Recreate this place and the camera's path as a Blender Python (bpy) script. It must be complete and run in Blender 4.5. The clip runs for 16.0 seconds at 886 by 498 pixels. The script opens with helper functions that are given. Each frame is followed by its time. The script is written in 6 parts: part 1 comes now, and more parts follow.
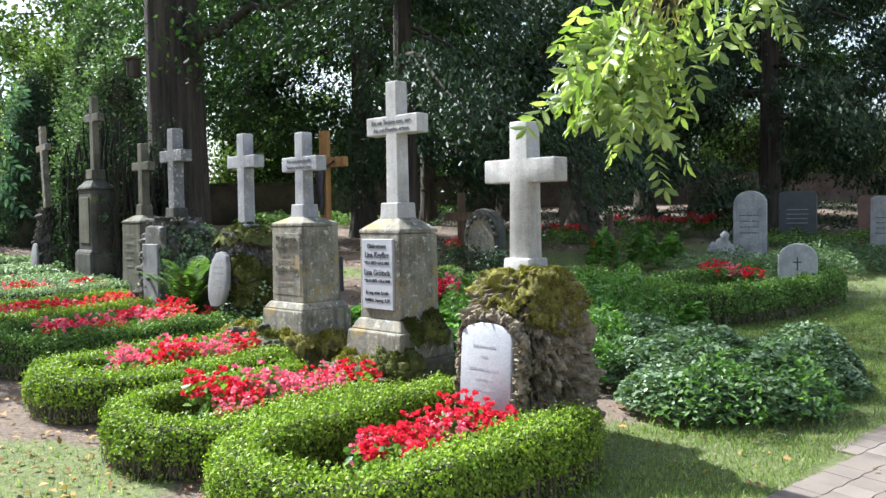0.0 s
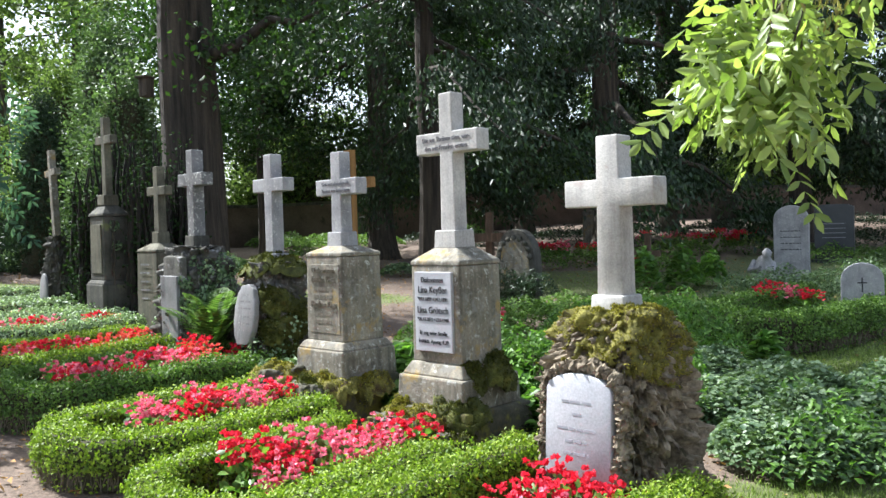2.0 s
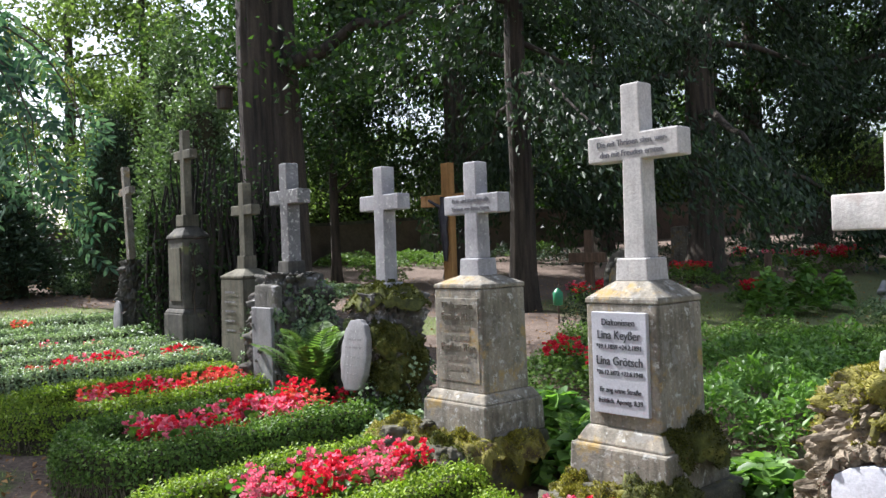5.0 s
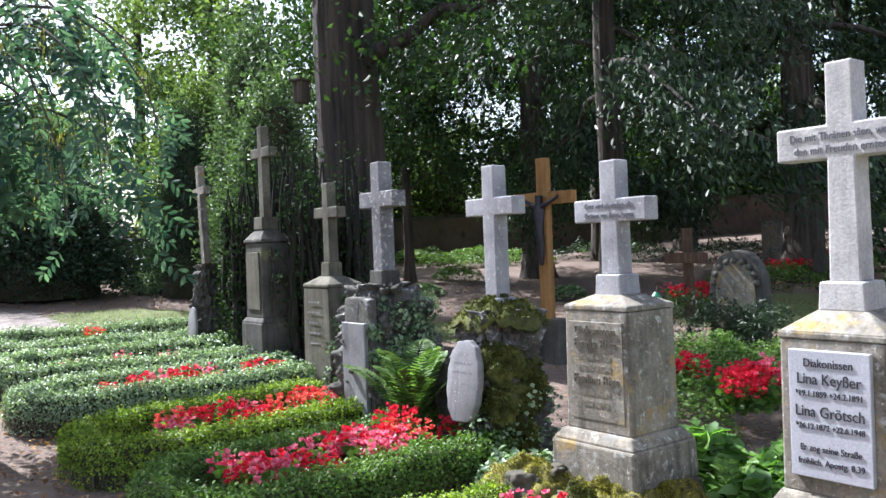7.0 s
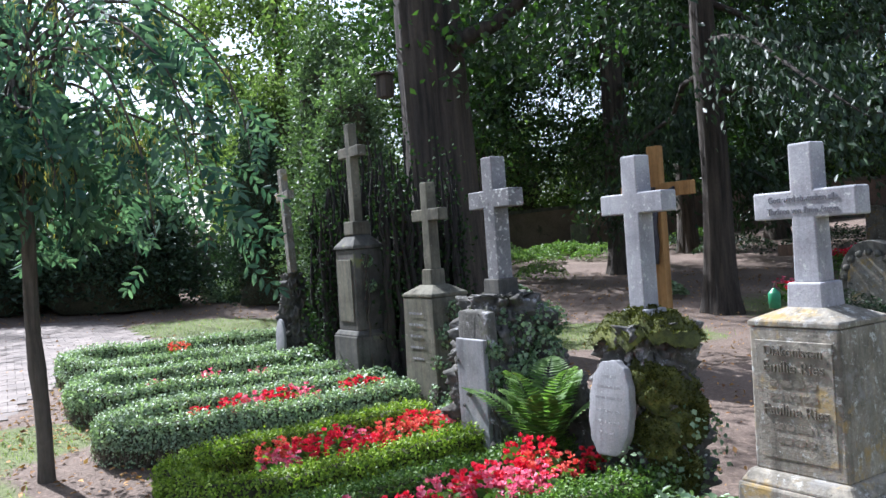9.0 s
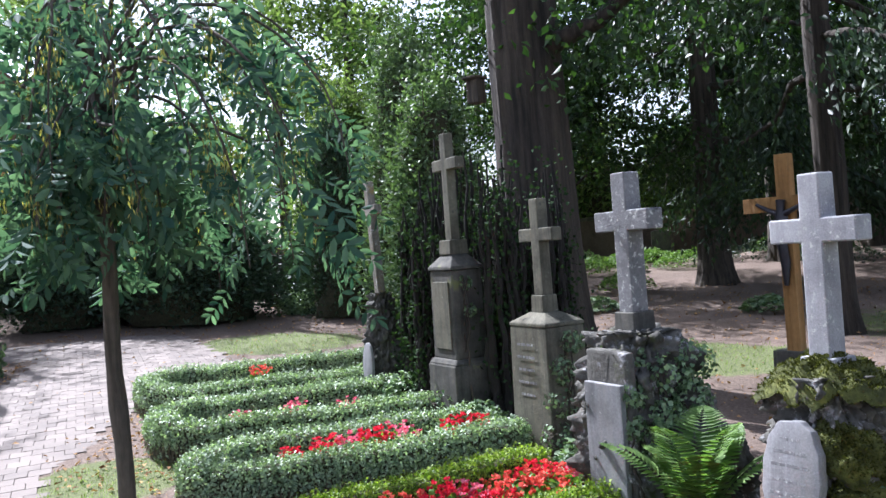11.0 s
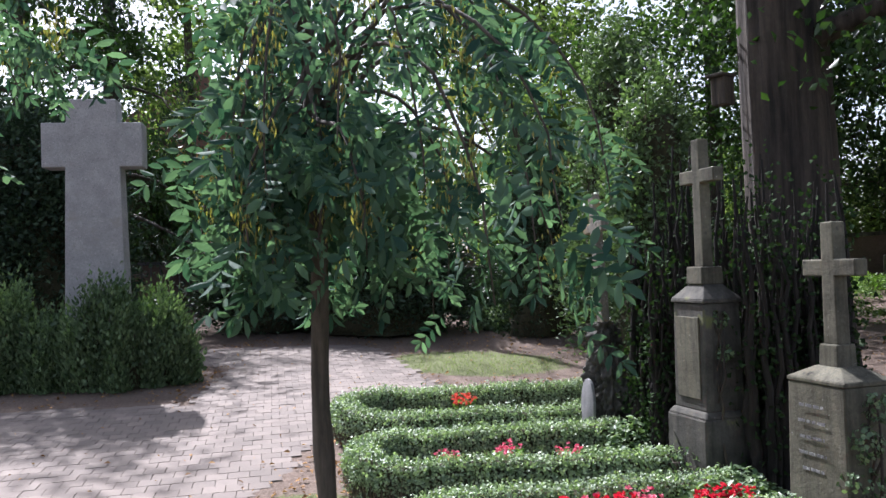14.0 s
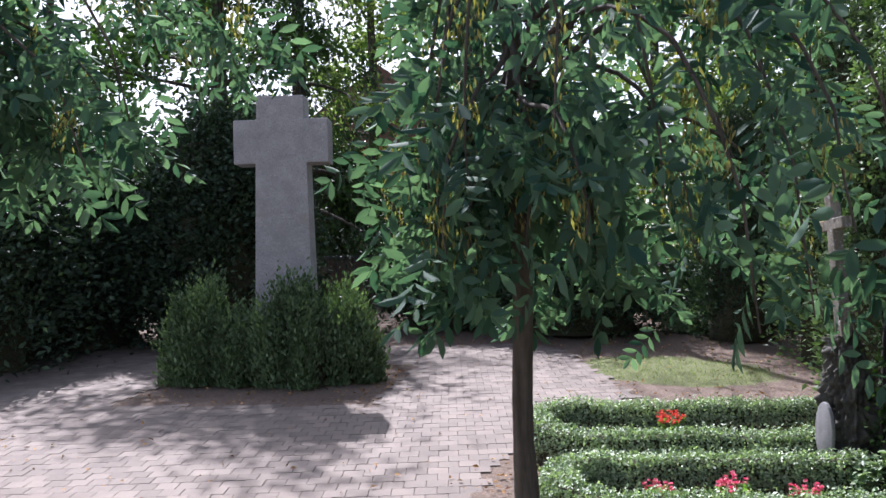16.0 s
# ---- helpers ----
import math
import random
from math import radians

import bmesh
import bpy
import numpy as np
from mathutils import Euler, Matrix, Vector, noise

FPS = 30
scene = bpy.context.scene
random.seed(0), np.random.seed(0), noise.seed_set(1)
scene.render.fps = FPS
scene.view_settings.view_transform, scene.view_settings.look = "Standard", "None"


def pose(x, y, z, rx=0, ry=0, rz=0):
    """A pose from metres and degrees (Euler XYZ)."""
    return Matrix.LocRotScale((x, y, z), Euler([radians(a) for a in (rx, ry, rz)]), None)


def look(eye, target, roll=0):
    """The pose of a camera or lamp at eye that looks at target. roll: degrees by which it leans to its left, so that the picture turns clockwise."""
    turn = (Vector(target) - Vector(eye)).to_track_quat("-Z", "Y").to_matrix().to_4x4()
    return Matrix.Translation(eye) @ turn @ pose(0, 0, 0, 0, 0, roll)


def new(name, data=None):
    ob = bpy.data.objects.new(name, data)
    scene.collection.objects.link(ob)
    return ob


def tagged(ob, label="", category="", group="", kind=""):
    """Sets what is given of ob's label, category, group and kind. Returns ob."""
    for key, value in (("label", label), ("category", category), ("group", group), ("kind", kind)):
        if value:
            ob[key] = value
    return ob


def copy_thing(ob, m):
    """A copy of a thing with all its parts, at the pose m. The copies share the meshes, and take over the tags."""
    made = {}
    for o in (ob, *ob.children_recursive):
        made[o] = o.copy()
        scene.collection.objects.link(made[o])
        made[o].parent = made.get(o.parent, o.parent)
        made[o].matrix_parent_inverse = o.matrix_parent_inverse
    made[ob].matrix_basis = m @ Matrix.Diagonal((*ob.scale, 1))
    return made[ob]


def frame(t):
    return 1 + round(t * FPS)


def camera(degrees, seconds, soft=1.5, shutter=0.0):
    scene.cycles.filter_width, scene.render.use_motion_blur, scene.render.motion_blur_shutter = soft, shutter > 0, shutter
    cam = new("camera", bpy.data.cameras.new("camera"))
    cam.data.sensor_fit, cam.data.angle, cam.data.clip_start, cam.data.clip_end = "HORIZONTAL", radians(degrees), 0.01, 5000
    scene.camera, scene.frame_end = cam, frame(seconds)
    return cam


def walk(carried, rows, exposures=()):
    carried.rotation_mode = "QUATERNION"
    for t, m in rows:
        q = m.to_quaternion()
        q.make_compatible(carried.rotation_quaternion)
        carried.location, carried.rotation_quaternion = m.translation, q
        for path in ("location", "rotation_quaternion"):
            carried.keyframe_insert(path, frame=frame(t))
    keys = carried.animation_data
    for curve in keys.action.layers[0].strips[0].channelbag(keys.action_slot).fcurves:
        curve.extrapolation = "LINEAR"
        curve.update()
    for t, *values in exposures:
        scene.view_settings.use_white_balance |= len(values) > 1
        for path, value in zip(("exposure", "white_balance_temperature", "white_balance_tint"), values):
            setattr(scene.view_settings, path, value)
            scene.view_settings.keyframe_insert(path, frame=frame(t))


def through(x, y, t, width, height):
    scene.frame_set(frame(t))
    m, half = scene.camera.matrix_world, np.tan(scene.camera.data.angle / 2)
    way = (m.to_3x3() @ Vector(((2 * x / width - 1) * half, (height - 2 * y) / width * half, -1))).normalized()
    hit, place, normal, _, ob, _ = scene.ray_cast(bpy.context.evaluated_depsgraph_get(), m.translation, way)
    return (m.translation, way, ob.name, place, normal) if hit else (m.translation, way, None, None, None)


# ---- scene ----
cam = camera(55.5, 16.0)
# seconds, x, y, z, yaw, pitch, roll
PATH = [
    (0.0, 0.142, 1.404, 1.438, 6.09, -2.28, -0.83),
    (0.5, 0.044, 1.578, 1.448, 5.98, -2.14, -1.11),
    (1.0, -0.037, 1.713, 1.461, 6.05, -1.84, -1.30),
    (1.5, -0.127, 1.846, 1.498, 6.26, -1.61, -1.47),
    (2.0, -0.225, 1.996, 1.509, 6.55, -1.13, -1.70),
    (2.5, -0.338, 2.143, 1.512, 6.77, -0.49, -1.50),
    (3.0, -0.463, 2.291, 1.558, 7.06, -0.42, -1.78),
    (3.5, -0.563, 2.442, 1.576, 7.64, -0.27, -1.95),
    (4.0, -0.665, 2.572, 1.573, 8.34, -0.09, -2.04),
    (6.5, -1.219, 3.337, 1.659, 13.25, -0.09, -1.96),
    (7.0, -1.323, 3.461, 1.698, 14.23, -0.31, -2.23),
    (7.5, -1.419, 3.593, 1.724, 15.37, -0.50, -2.96),
    (8.0, -1.546, 3.731, 1.756, 16.40, -0.66, -3.08),
    (8.5, -1.671, 3.856, 1.765, 17.53, -0.60, -3.61),
    (9.0, -1.809, 3.963, 1.772, 18.51, -0.39, -4.02),
    (11.5, -2.400, 4.520, 1.970, 23.94, 0.10, -3.82),
    (12.0, -2.504, 4.623, 1.989, 25.45, 0.26, -3.34),
    (12.5, -2.607, 4.725, 1.985, 27.25, 0.68, -3.05),
    (13.0, -2.742, 4.821, 2.006, 29.24, 0.89, -2.54),
    (13.5, -2.880, 4.918, 2.026, 31.66, 1.13, -2.22),
    (14.0, -3.004, 5.007, 2.047, 34.55, 1.28, -1.97),
    (14.5, -3.131, 5.101, 2.069, 37.68, 1.34, -1.81),
    (15.0, -3.255, 5.193, 2.088, 40.84, 1.27, -1.54),
    (15.5, -3.361, 5.273, 2.104, 43.80, 1.17, -1.49),
    (16.0, -3.475, 5.357, 2.121, 46.48, 1.09, -1.55),
]


def eye_pose(x, y, z, yaw, pitch, roll):
    d = Vector((-math.sin(radians(yaw)) * math.cos(radians(pitch)), math.cos(radians(yaw)) * math.cos(radians(pitch)), math.sin(radians(pitch))))
    e = Vector((x, y, z))
    return look(e, e + d, roll)


EXPOSURES = [(0.0, 1.5, 5850, 5), (2.0, 1.5, 5950, 7), (3.0, 1.3, 6050, 9), (4.0, 1.15, 6050, 11), (6.5, 1.5, 5800, 14), (7.0, 1.55, 5700, 14), (9.0, 1.35, 5500, 13), (12.5, 1.45, 5650, 18), (14.0, 1.1, 5800, 18), (14.5, 1.3, 5700, 19), (15.0, 1.25, 5700, 19), (16.0, 1.05, 5800, 20)]
walk(cam, [(t, eye_pose(*v)) for t, *v in PATH], EXPOSURES)

# ---- world, sun ----
SUN_ELEV, SUN_AZ = 48.0, 153.0  # azimuth counted from +x towards +y
world = bpy.data.worlds.new("world")
scene.world = world
world.use_nodes = True
wn = world.node_tree
wn.nodes.clear()
sky = wn.nodes.new("ShaderNodeTexSky")
sky.sky_type = "NISHITA"
sky.sun_disc = False
sky.dust_density = 2.5
sky.air_density = 1.2
sky.sun_elevation = radians(SUN_ELEV)
sky.sun_rotation = radians(90 - SUN_AZ)
bgn = wn.nodes.new("ShaderNodeBackground")
bgn.inputs[1].default_value = 0.10
wo = wn.nodes.new("ShaderNodeOutputWorld")
haze = wn.nodes.new("ShaderNodeHueSaturation")
haze.inputs["Saturation"].default_value = 0.55
wn.links.new(sky.outputs[0], haze.inputs["Color"])
wn.links.new(haze.outputs[0], bgn.inputs[0])
wn.links.new(bgn.outputs[0], wo.inputs[0])
sun = new("sun", bpy.data.lights.new("sun", "SUN"))
sun.data.energy = 5.0
sun.data.angle = radians(0.6)
sun.data.color = (1.0, 0.965, 0.91)
sd_ = Vector((math.cos(radians(SUN_AZ)) * math.cos(radians(SUN_ELEV)), math.sin(radians(SUN_AZ)) * math.cos(radians(SUN_ELEV)), math.sin(radians(SUN_ELEV))))
sun.matrix_world = look(sd_ * 40, (0, 0, 0))

# ---- plan: the row of graves ----
TURN = -38.0
RX, RY = math.cos(radians(TURN)), math.sin(radians(TURN))
NX, NY = math.sin(radians(TURN)), -math.cos(radians(TURN))


def row(s, d):
    """A point of the plan: s along the row of stones, d out of the row towards the path."""
    return 0.1 - s * RX + d * NX, 5.75 - s * RY + d * NY


def to_row(x, y):
    return -((x - 0.1) * RX + (y - 5.75) * RY), (x - 0.1) * NX + (y - 5.75) * NY


def smooth(v):
    v = np.clip(v, 0.0, 1.0)
    return v * v * (3 - 2 * v)


def gz(x, y):
    """Height of the gently rising ground."""
    xc, yc = np.clip(x, -40.0, 45.0), np.clip(y, -25.0, 45.0)
    return -0.0304 * xc + 0.0421 * yc + 0.55 * smooth((yc - 17) / 16) * smooth((xc + 8) / 10)


def on(x, y, h=0.0):
    return Vector((x, y, float(gz(x, y)) + h))


rng = np.random.default_rng(7)


# ---- materials ----
def ramp(nt, src, stops):
    n = nt.nodes.new("ShaderNodeValToRGB")
    while len(n.color_ramp.elements) < len(stops):
        n.color_ramp.elements.new(0.5)
    for e, (p, c) in zip(n.color_ramp.elements, stops):
        e.position, e.color = p, (*c, 1) if len(c) == 3 else c
    nt.links.new(src, n.inputs[0])
    return n.outputs[0]


def noise_tex(nt, scale, detail=4.0, rough=0.6, coord=None, kind="ShaderNodeTexNoise"):
    n = nt.nodes.new(kind)
    n.inputs["Scale"].default_value = scale
    if kind == "ShaderNodeTexNoise":
        n.inputs["Detail"].default_value, n.inputs["Roughness"].default_value = detail, rough
    if coord is not None:
        nt.links.new(coord, n.inputs["Vector"])
    return n


def mixc(nt, fac, a, b, mode="MIX"):
    n = nt.nodes.new("ShaderNodeMix")
    n.data_type, n.blend_type = "RGBA", mode
    for sock, v in ((n.inputs[0], fac), (n.inputs[6], a), (n.inputs[7], b)):
        if isinstance(v, bpy.types.NodeSocket):
            nt.links.new(v, sock)
        elif isinstance(v, tuple):
            sock.default_value = (*v, 1)
        else:
            sock.default_value = v
    return n.outputs[2]


def base_mat(name):
    m = bpy.data.materials.new(name)
    m.use_nodes = True
    nt = m.node_tree
    nt.nodes.clear()
    out = nt.nodes.new("ShaderNodeOutputMaterial")
    p = nt.nodes.new("ShaderNodeBsdfPrincipled")
    nt.links.new(p.outputs[0], out.inputs[0])
    co = nt.nodes.new("ShaderNodeTexCoord").outputs["Object"]
    return m, nt, p, out, co


def bump(nt, p, height, strength, dist):
    b = nt.nodes.new("ShaderNodeBump")
    b.inputs["Strength"].default_value, b.inputs["Distance"].default_value = strength, dist
    nt.links.new(height, b.inputs["Height"])
    nt.links.new(b.outputs[0], p.inputs["Normal"])


def stone_mat(name, light, dark, spots=(), rough=0.9, grain=60.0, blotch=5.0, bumps=0.5, runs=0.0):
    """Weathered stone: blotches, grain, rain streaks, and lichen spots given as (colour, scale, threshold)."""
    m, nt, p, out, co = base_mat(name)
    big = noise_tex(nt, blotch, 5, 0.65, co)
    col = ramp(nt, big.outputs[0], [(0.32, dark), (0.66, light)])
    fine = noise_tex(nt, grain, 3, 0.7, co)
    col = mixc(nt, 0.55, col, ramp(nt, fine.outputs[0], [(0.3, (0.45, 0.45, 0.45)), (0.7, (1.0, 1.0, 1.0))]), "MULTIPLY")
    if runs:
        mp = nt.nodes.new("ShaderNodeMapping")
        mp.inputs["Scale"].default_value = (17, 17, 1.3)
        nt.links.new(co, mp.inputs[0])
        st = noise_tex(nt, 1.0, 5, 0.65, mp.outputs[0])
        col = mixc(nt, runs, col, ramp(nt, st.outputs[0], [(0.34, (0.42, 0.40, 0.36)), (0.5, (0.9, 0.88, 0.84)), (0.68, (1.15, 1.08, 0.95))]), "MULTIPLY")
    for c, sc, th in spots:
        s = noise_tex(nt, sc, 5, 0.7, co)
        col = mixc(nt, ramp(nt, s.outputs[0], [(th, (0, 0, 0)), (th + 0.10, (1, 1, 1))]), col, c)
    nt.links.new(col, p.inputs["Base Color"])
    p.inputs["Roughness"].default_value = rough
    bump(nt, p, fine.outputs[0], bumps, 0.006)
    return m


def leaf_mat(name, a, b, through=0.3, rough=0.45, gloss=0.4, glow=(1.3, 1.55, 0.6)):
    """Leaves: colour from leaf to leaf between a and b, light passing through."""
    m, nt, p, out, co = base_mat(name)
    g = nt.nodes.new("ShaderNodeNewGeometry")
    col = ramp(nt, g.outputs["Random Per Island"], [(0.0, a), (0.75, b), (1.0, tuple(min(1, v * 1.35) for v in b))])
    big = noise_tex(nt, 1.3, 2, 0.5, co)
    col = mixc(nt, 0.6, col, ramp(nt, big.outputs[0], [(0.3, (0.55, 0.6, 0.5)), (0.7, (1.1, 1.1, 1.0))]), "MULTIPLY")
    nt.links.new(col, p.inputs["Base Color"])
    p.inputs["Roughness"].default_value = rough
    p.inputs["Specular IOR Level"].default_value = gloss
    t = nt.nodes.new("ShaderNodeBsdfTranslucent")
    nt.links.new(mixc(nt, 1.0, col, glow, "MULTIPLY"), t.inputs[0])
    mx = nt.nodes.new("ShaderNodeMixShader")
    mx.inputs[0].default_value = through
    nt.links.new(p.outputs[0], mx.inputs[1])
    nt.links.new(t.outputs[0], mx.inputs[2])
    nt.links.new(mx.outputs[0], out.inputs[0])
    return m


def plain_mat(name, c, rough=0.6, var=0.25, scale=12.0, metal=0.0, bumps=0.2):
    m, nt, p, out, co = base_mat(name)
    n = noise_tex(nt, scale, 4, 0.6, co)
    lo = tuple(v * (1 - var) for v in c)
    hi = tuple(min(1, v * (1 + var)) for v in c)
    nt.links.new(ramp(nt, n.outputs[0], [(0.3, lo), (0.7, hi)]), p.inputs["Base Color"])
    p.inputs["Roughness"].default_value, p.inputs["Metallic"].default_value = rough, metal
    bump(nt, p, n.outputs[0], bumps, 0.004)
    return m


def bark_mat(name, a, b, scale=6.0):
    m, nt, p, out, co = base_mat(name)
    mp = nt.nodes.new("ShaderNodeMapping")
    mp.inputs["Scale"].default_value = (scale * 2.4, scale * 2.4, scale * 0.22)
    nt.links.new(co, mp.inputs[0])
    n = noise_tex(nt, 1.0, 6, 0.65, mp.outputs[0])
    f = noise_tex(nt, 25, 3, 0.6, co)
    col = ramp(nt, n.outputs[0], [(0.36, a), (0.62, b)])
    col = mixc(nt, 0.5, col, ramp(nt, f.outputs[0], [(0.3, (0.6, 0.62, 0.58)), (0.7, (1.05, 1, 0.95))]), "MULTIPLY")
    nt.links.new(col, p.inputs["Base Color"])
    p.inputs["Roughness"].default_value = 0.95
    bump(nt, p, n.outputs[0], 1.0, 0.03)
    return m


def ground_mat():
    m, nt, p, out, co = base_mat("ground")
    at = nt.nodes.new("ShaderNodeAttribute")
    at.attribute_name = "grass"
    big = noise_tex(nt, 0.9, 5, 0.65, co)
    fine = noise_tex(nt, 35, 5, 0.75, co)
    soil = ramp(nt, fine.outputs[0], [(0.28, (0.045, 0.031, 0.022)), (0.5, (0.13, 0.092, 0.068)), (0.72, (0.30, 0.22, 0.165))])
    soil = mixc(nt, ramp(nt, big.outputs[0], [(0.42, (0, 0, 0)), (0.62, (1, 1, 1))]), soil, mixc(nt, 0.5, soil, (0.22, 0.16, 0.125)))
    turf = ramp(nt, fine.outputs[0], [(0.3, (0.05, 0.06, 0.02)), (0.55, (0.14, 0.16, 0.055)), (0.75, (0.26, 0.235, 0.12))])
    edge = nt.nodes.new("ShaderNodeMath")
    edge.operation = "MULTIPLY_ADD"
    nt.links.new(at.outputs["Fac"], edge.inputs[0])
    edge.inputs[1].default_value = 0.85
    sc = noise_tex(nt, 5, 4, 0.7, co)
    nt.links.new(sc.outputs[0], edge.inputs[2])
    fac = ramp(nt, edge.outputs[0], [(0.78, (0, 0, 0)), (0.98, (1, 1, 1))])
    nt.links.new(mixc(nt, fac, soil, turf), p.inputs["Base Color"])
    p.inputs["Roughness"].default_value = 0.97
    bump(nt, p, fine.outputs[0], 0.8, 0.02)
    return m


def paver_mat():
    m, nt, p, out, co = base_mat("paving")
    oi = nt.nodes.new("ShaderNodeObjectInfo")
    g = nt.nodes.new("ShaderNodeNewGeometry")
    add = nt.nodes.new("ShaderNodeMath")
    add.operation = "ADD"
    nt.links.new(oi.outputs["Random"], add.inputs[0])
    nt.links.new(g.outputs["Random Per Island"], add.inputs[1])
    fr = nt.nodes.new("ShaderNodeMath")
    fr.operation = "FRACT"
    nt.links.new(add.outputs[0], fr.inputs[0])
    gc = nt.nodes.new("ShaderNodeNewGeometry").outputs["Position"]
    col = ramp(nt, fr.outputs[0], [(0.0, (0.18, 0.148, 0.127)), (0.5, (0.22, 0.182, 0.158)), (1.0, (0.26, 0.217, 0.188))])
    n = noise_tex(nt, 2.2, 5, 0.7, gc)
    col = mixc(nt, 0.7, col, ramp(nt, n.outputs[0], [(0.3, (0.62, 0.6, 0.58)), (0.7, (1.08, 1.05, 1.0))]), "MULTIPLY")
    f = noise_tex(nt, 120, 3, 0.7, gc)
    col = mixc(nt, 0.4, col, ramp(nt, f.outputs[0], [(0.3, (0.6, 0.6, 0.6)), (0.7, (1.1, 1.1, 1.1))]), "MULTIPLY")
    nt.links.new(col, p.inputs["Base Color"])
    p.inputs["Roughness"].default_value = 0.85
    bump(nt, p, f.outputs[0], 0.4, 0.003)
    return m


LICHEN, OCHRE, SOOT = (0.50, 0.50, 0.46), (0.31, 0.215, 0.075), (0.045, 0.042, 0.036)
M_WHITE = stone_mat("pale_stone", (0.62, 0.595, 0.575), (0.40, 0.385, 0.375), [(SOOT, 30, 0.68), ((0.33, 0.28, 0.25), 4, 0.58), ((0.30, 0.29, 0.28), 22, 0.64)], 0.85, 90, 6, 0.3, 0.35)
M_PLAQUE = stone_mat("marble_plaque", (0.56, 0.56, 0.60), (0.43, 0.43, 0.47), [], 0.5, 120, 3, 0.15)
M_GREY = stone_mat("grey_stone", (0.36, 0.33, 0.275), (0.145, 0.13, 0.10), [(LICHEN, 24, 0.57), ((0.21, 0.20, 0.18), 7, 0.56), (OCHRE, 4.5, 0.55), (SOOT, 5, 0.61), (SOOT, 48, 0.60), (LICHEN, 60, 0.62)], runs=0.8)
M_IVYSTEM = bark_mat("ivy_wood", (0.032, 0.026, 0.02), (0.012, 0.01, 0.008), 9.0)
# Olive algae tone, darkened further so the colour carries these monuments' shade.
M_OLIVE = stone_mat("shade_and_algae_stone", (0.20, 0.19, 0.14), (0.085, 0.08, 0.058), [(LICHEN, 30, 0.66), (SOOT, 5, 0.60)], runs=0.8)
M_TABLET = stone_mat("dull_marble", (0.33, 0.33, 0.345), (0.19, 0.19, 0.20), [(LICHEN, 40, 0.64), (SOOT, 7, 0.66)], 0.7, 100, 4, 0.2, 0.6)
M_LICHEN = stone_mat("lichened_stone", (0.47, 0.465, 0.485), (0.27, 0.265, 0.285), [(LICHEN, 34, 0.58), (SOOT, 40, 0.66), ((0.26, 0.26, 0.27), 9, 0.60)], 0.9, 120, 5, 0.22, 0.4)
M_FOOT = stone_mat("mossy_footing", (0.13, 0.12, 0.085), (0.05, 0.048, 0.035), [((0.17, 0.16, 0.035), 6, 0.52), (LICHEN, 24, 0.68), ((0.09, 0.075, 0.03), 14, 0.56)], 1.0, 60, 9, 0.9)
M_DARK = stone_mat("dark_stone", (0.13, 0.125, 0.11), (0.05, 0.048, 0.04), [(LICHEN, 22, 0.70), ((0.15, 0.16, 0.06), 5, 0.60)], runs=0.8)
M_ROCK = stone_mat("rockwork", (0.38, 0.31, 0.22), (0.07, 0.052, 0.034), [(LICHEN, 17, 0.67), ((0.05, 0.045, 0.018), 9, 0.56), (SOOT, 26, 0.60)], 0.95, 45, 20, 1.0)
M_TUFA = stone_mat("lichened_rockwork", (0.15, 0.14, 0.12), (0.045, 0.042, 0.036), [((0.42, 0.41, 0.42), 9, 0.57), (LICHEN, 26, 0.62), ((0.06, 0.065, 0.025), 6, 0.60)], 0.97, 40, 9, 1.0)
M_MOSS = stone_mat("moss", (0.25, 0.225, 0.045), (0.065, 0.06, 0.016), [((0.06, 0.04, 0.018), 9, 0.54), ((0.30, 0.27, 0.06), 16, 0.62)], 1.0, 110, 13, 1.0)
M_MOSSD = stone_mat("dark_moss", (0.13, 0.14, 0.03), (0.035, 0.04, 0.012), [((0.16, 0.15, 0.03), 13, 0.60)], 1.0, 110, 13, 1.0)
M_MOSSL = leaf_mat("moss_shoots", (0.10, 0.09, 0.016), (0.31, 0.265, 0.05), 0.2, 0.9, 0.1)
M_MOSSG = leaf_mat("green_moss_shoots", (0.03, 0.035, 0.010), (0.105, 0.105, 0.025), 0.2, 0.9, 0.1)
M_GRANITE = stone_mat("granite", (0.42, 0.415, 0.41), (0.30, 0.30, 0.295), [((0.20, 0.20, 0.205), 38, 0.56), ((0.55, 0.54, 0.53), 45, 0.62), ((0.27, 0.26, 0.24), 3, 0.58)], 0.9, 90, 5)
# Darker counterpart of the lichened stone, shade included in its greys.
M_SHADY = stone_mat("shaded_grey_stone", (0.25, 0.245, 0.25), (0.15, 0.145, 0.145), [(LICHEN, 34, 0.56), (SOOT, 8, 0.64)])
M_BLACK = stone_mat("black_granite", (0.07, 0.075, 0.085), (0.045, 0.048, 0.055), [], 0.35, 140, 3, 0.1)
M_RED = stone_mat("red_granite", (0.22, 0.11, 0.085), (0.13, 0.07, 0.055), [], 0.5, 140, 3, 0.1)
M_WALL = stone_mat("old_wall", (0.21, 0.15, 0.12), (0.085, 0.065, 0.055), [(SOOT, 2.0, 0.60)], 0.95, 25, 1.2)
M_WOOD = bark_mat("warm_wood", (0.24, 0.12, 0.035), (0.40, 0.22, 0.075), 5)
M_OLDWOOD = bark_mat("old_wood", (0.07, 0.045, 0.03), (0.15, 0.10, 0.07), 8)
M_BRONZE = plain_mat("bronze", (0.045, 0.042, 0.05), 0.45, 0.3, 20, 0.6)
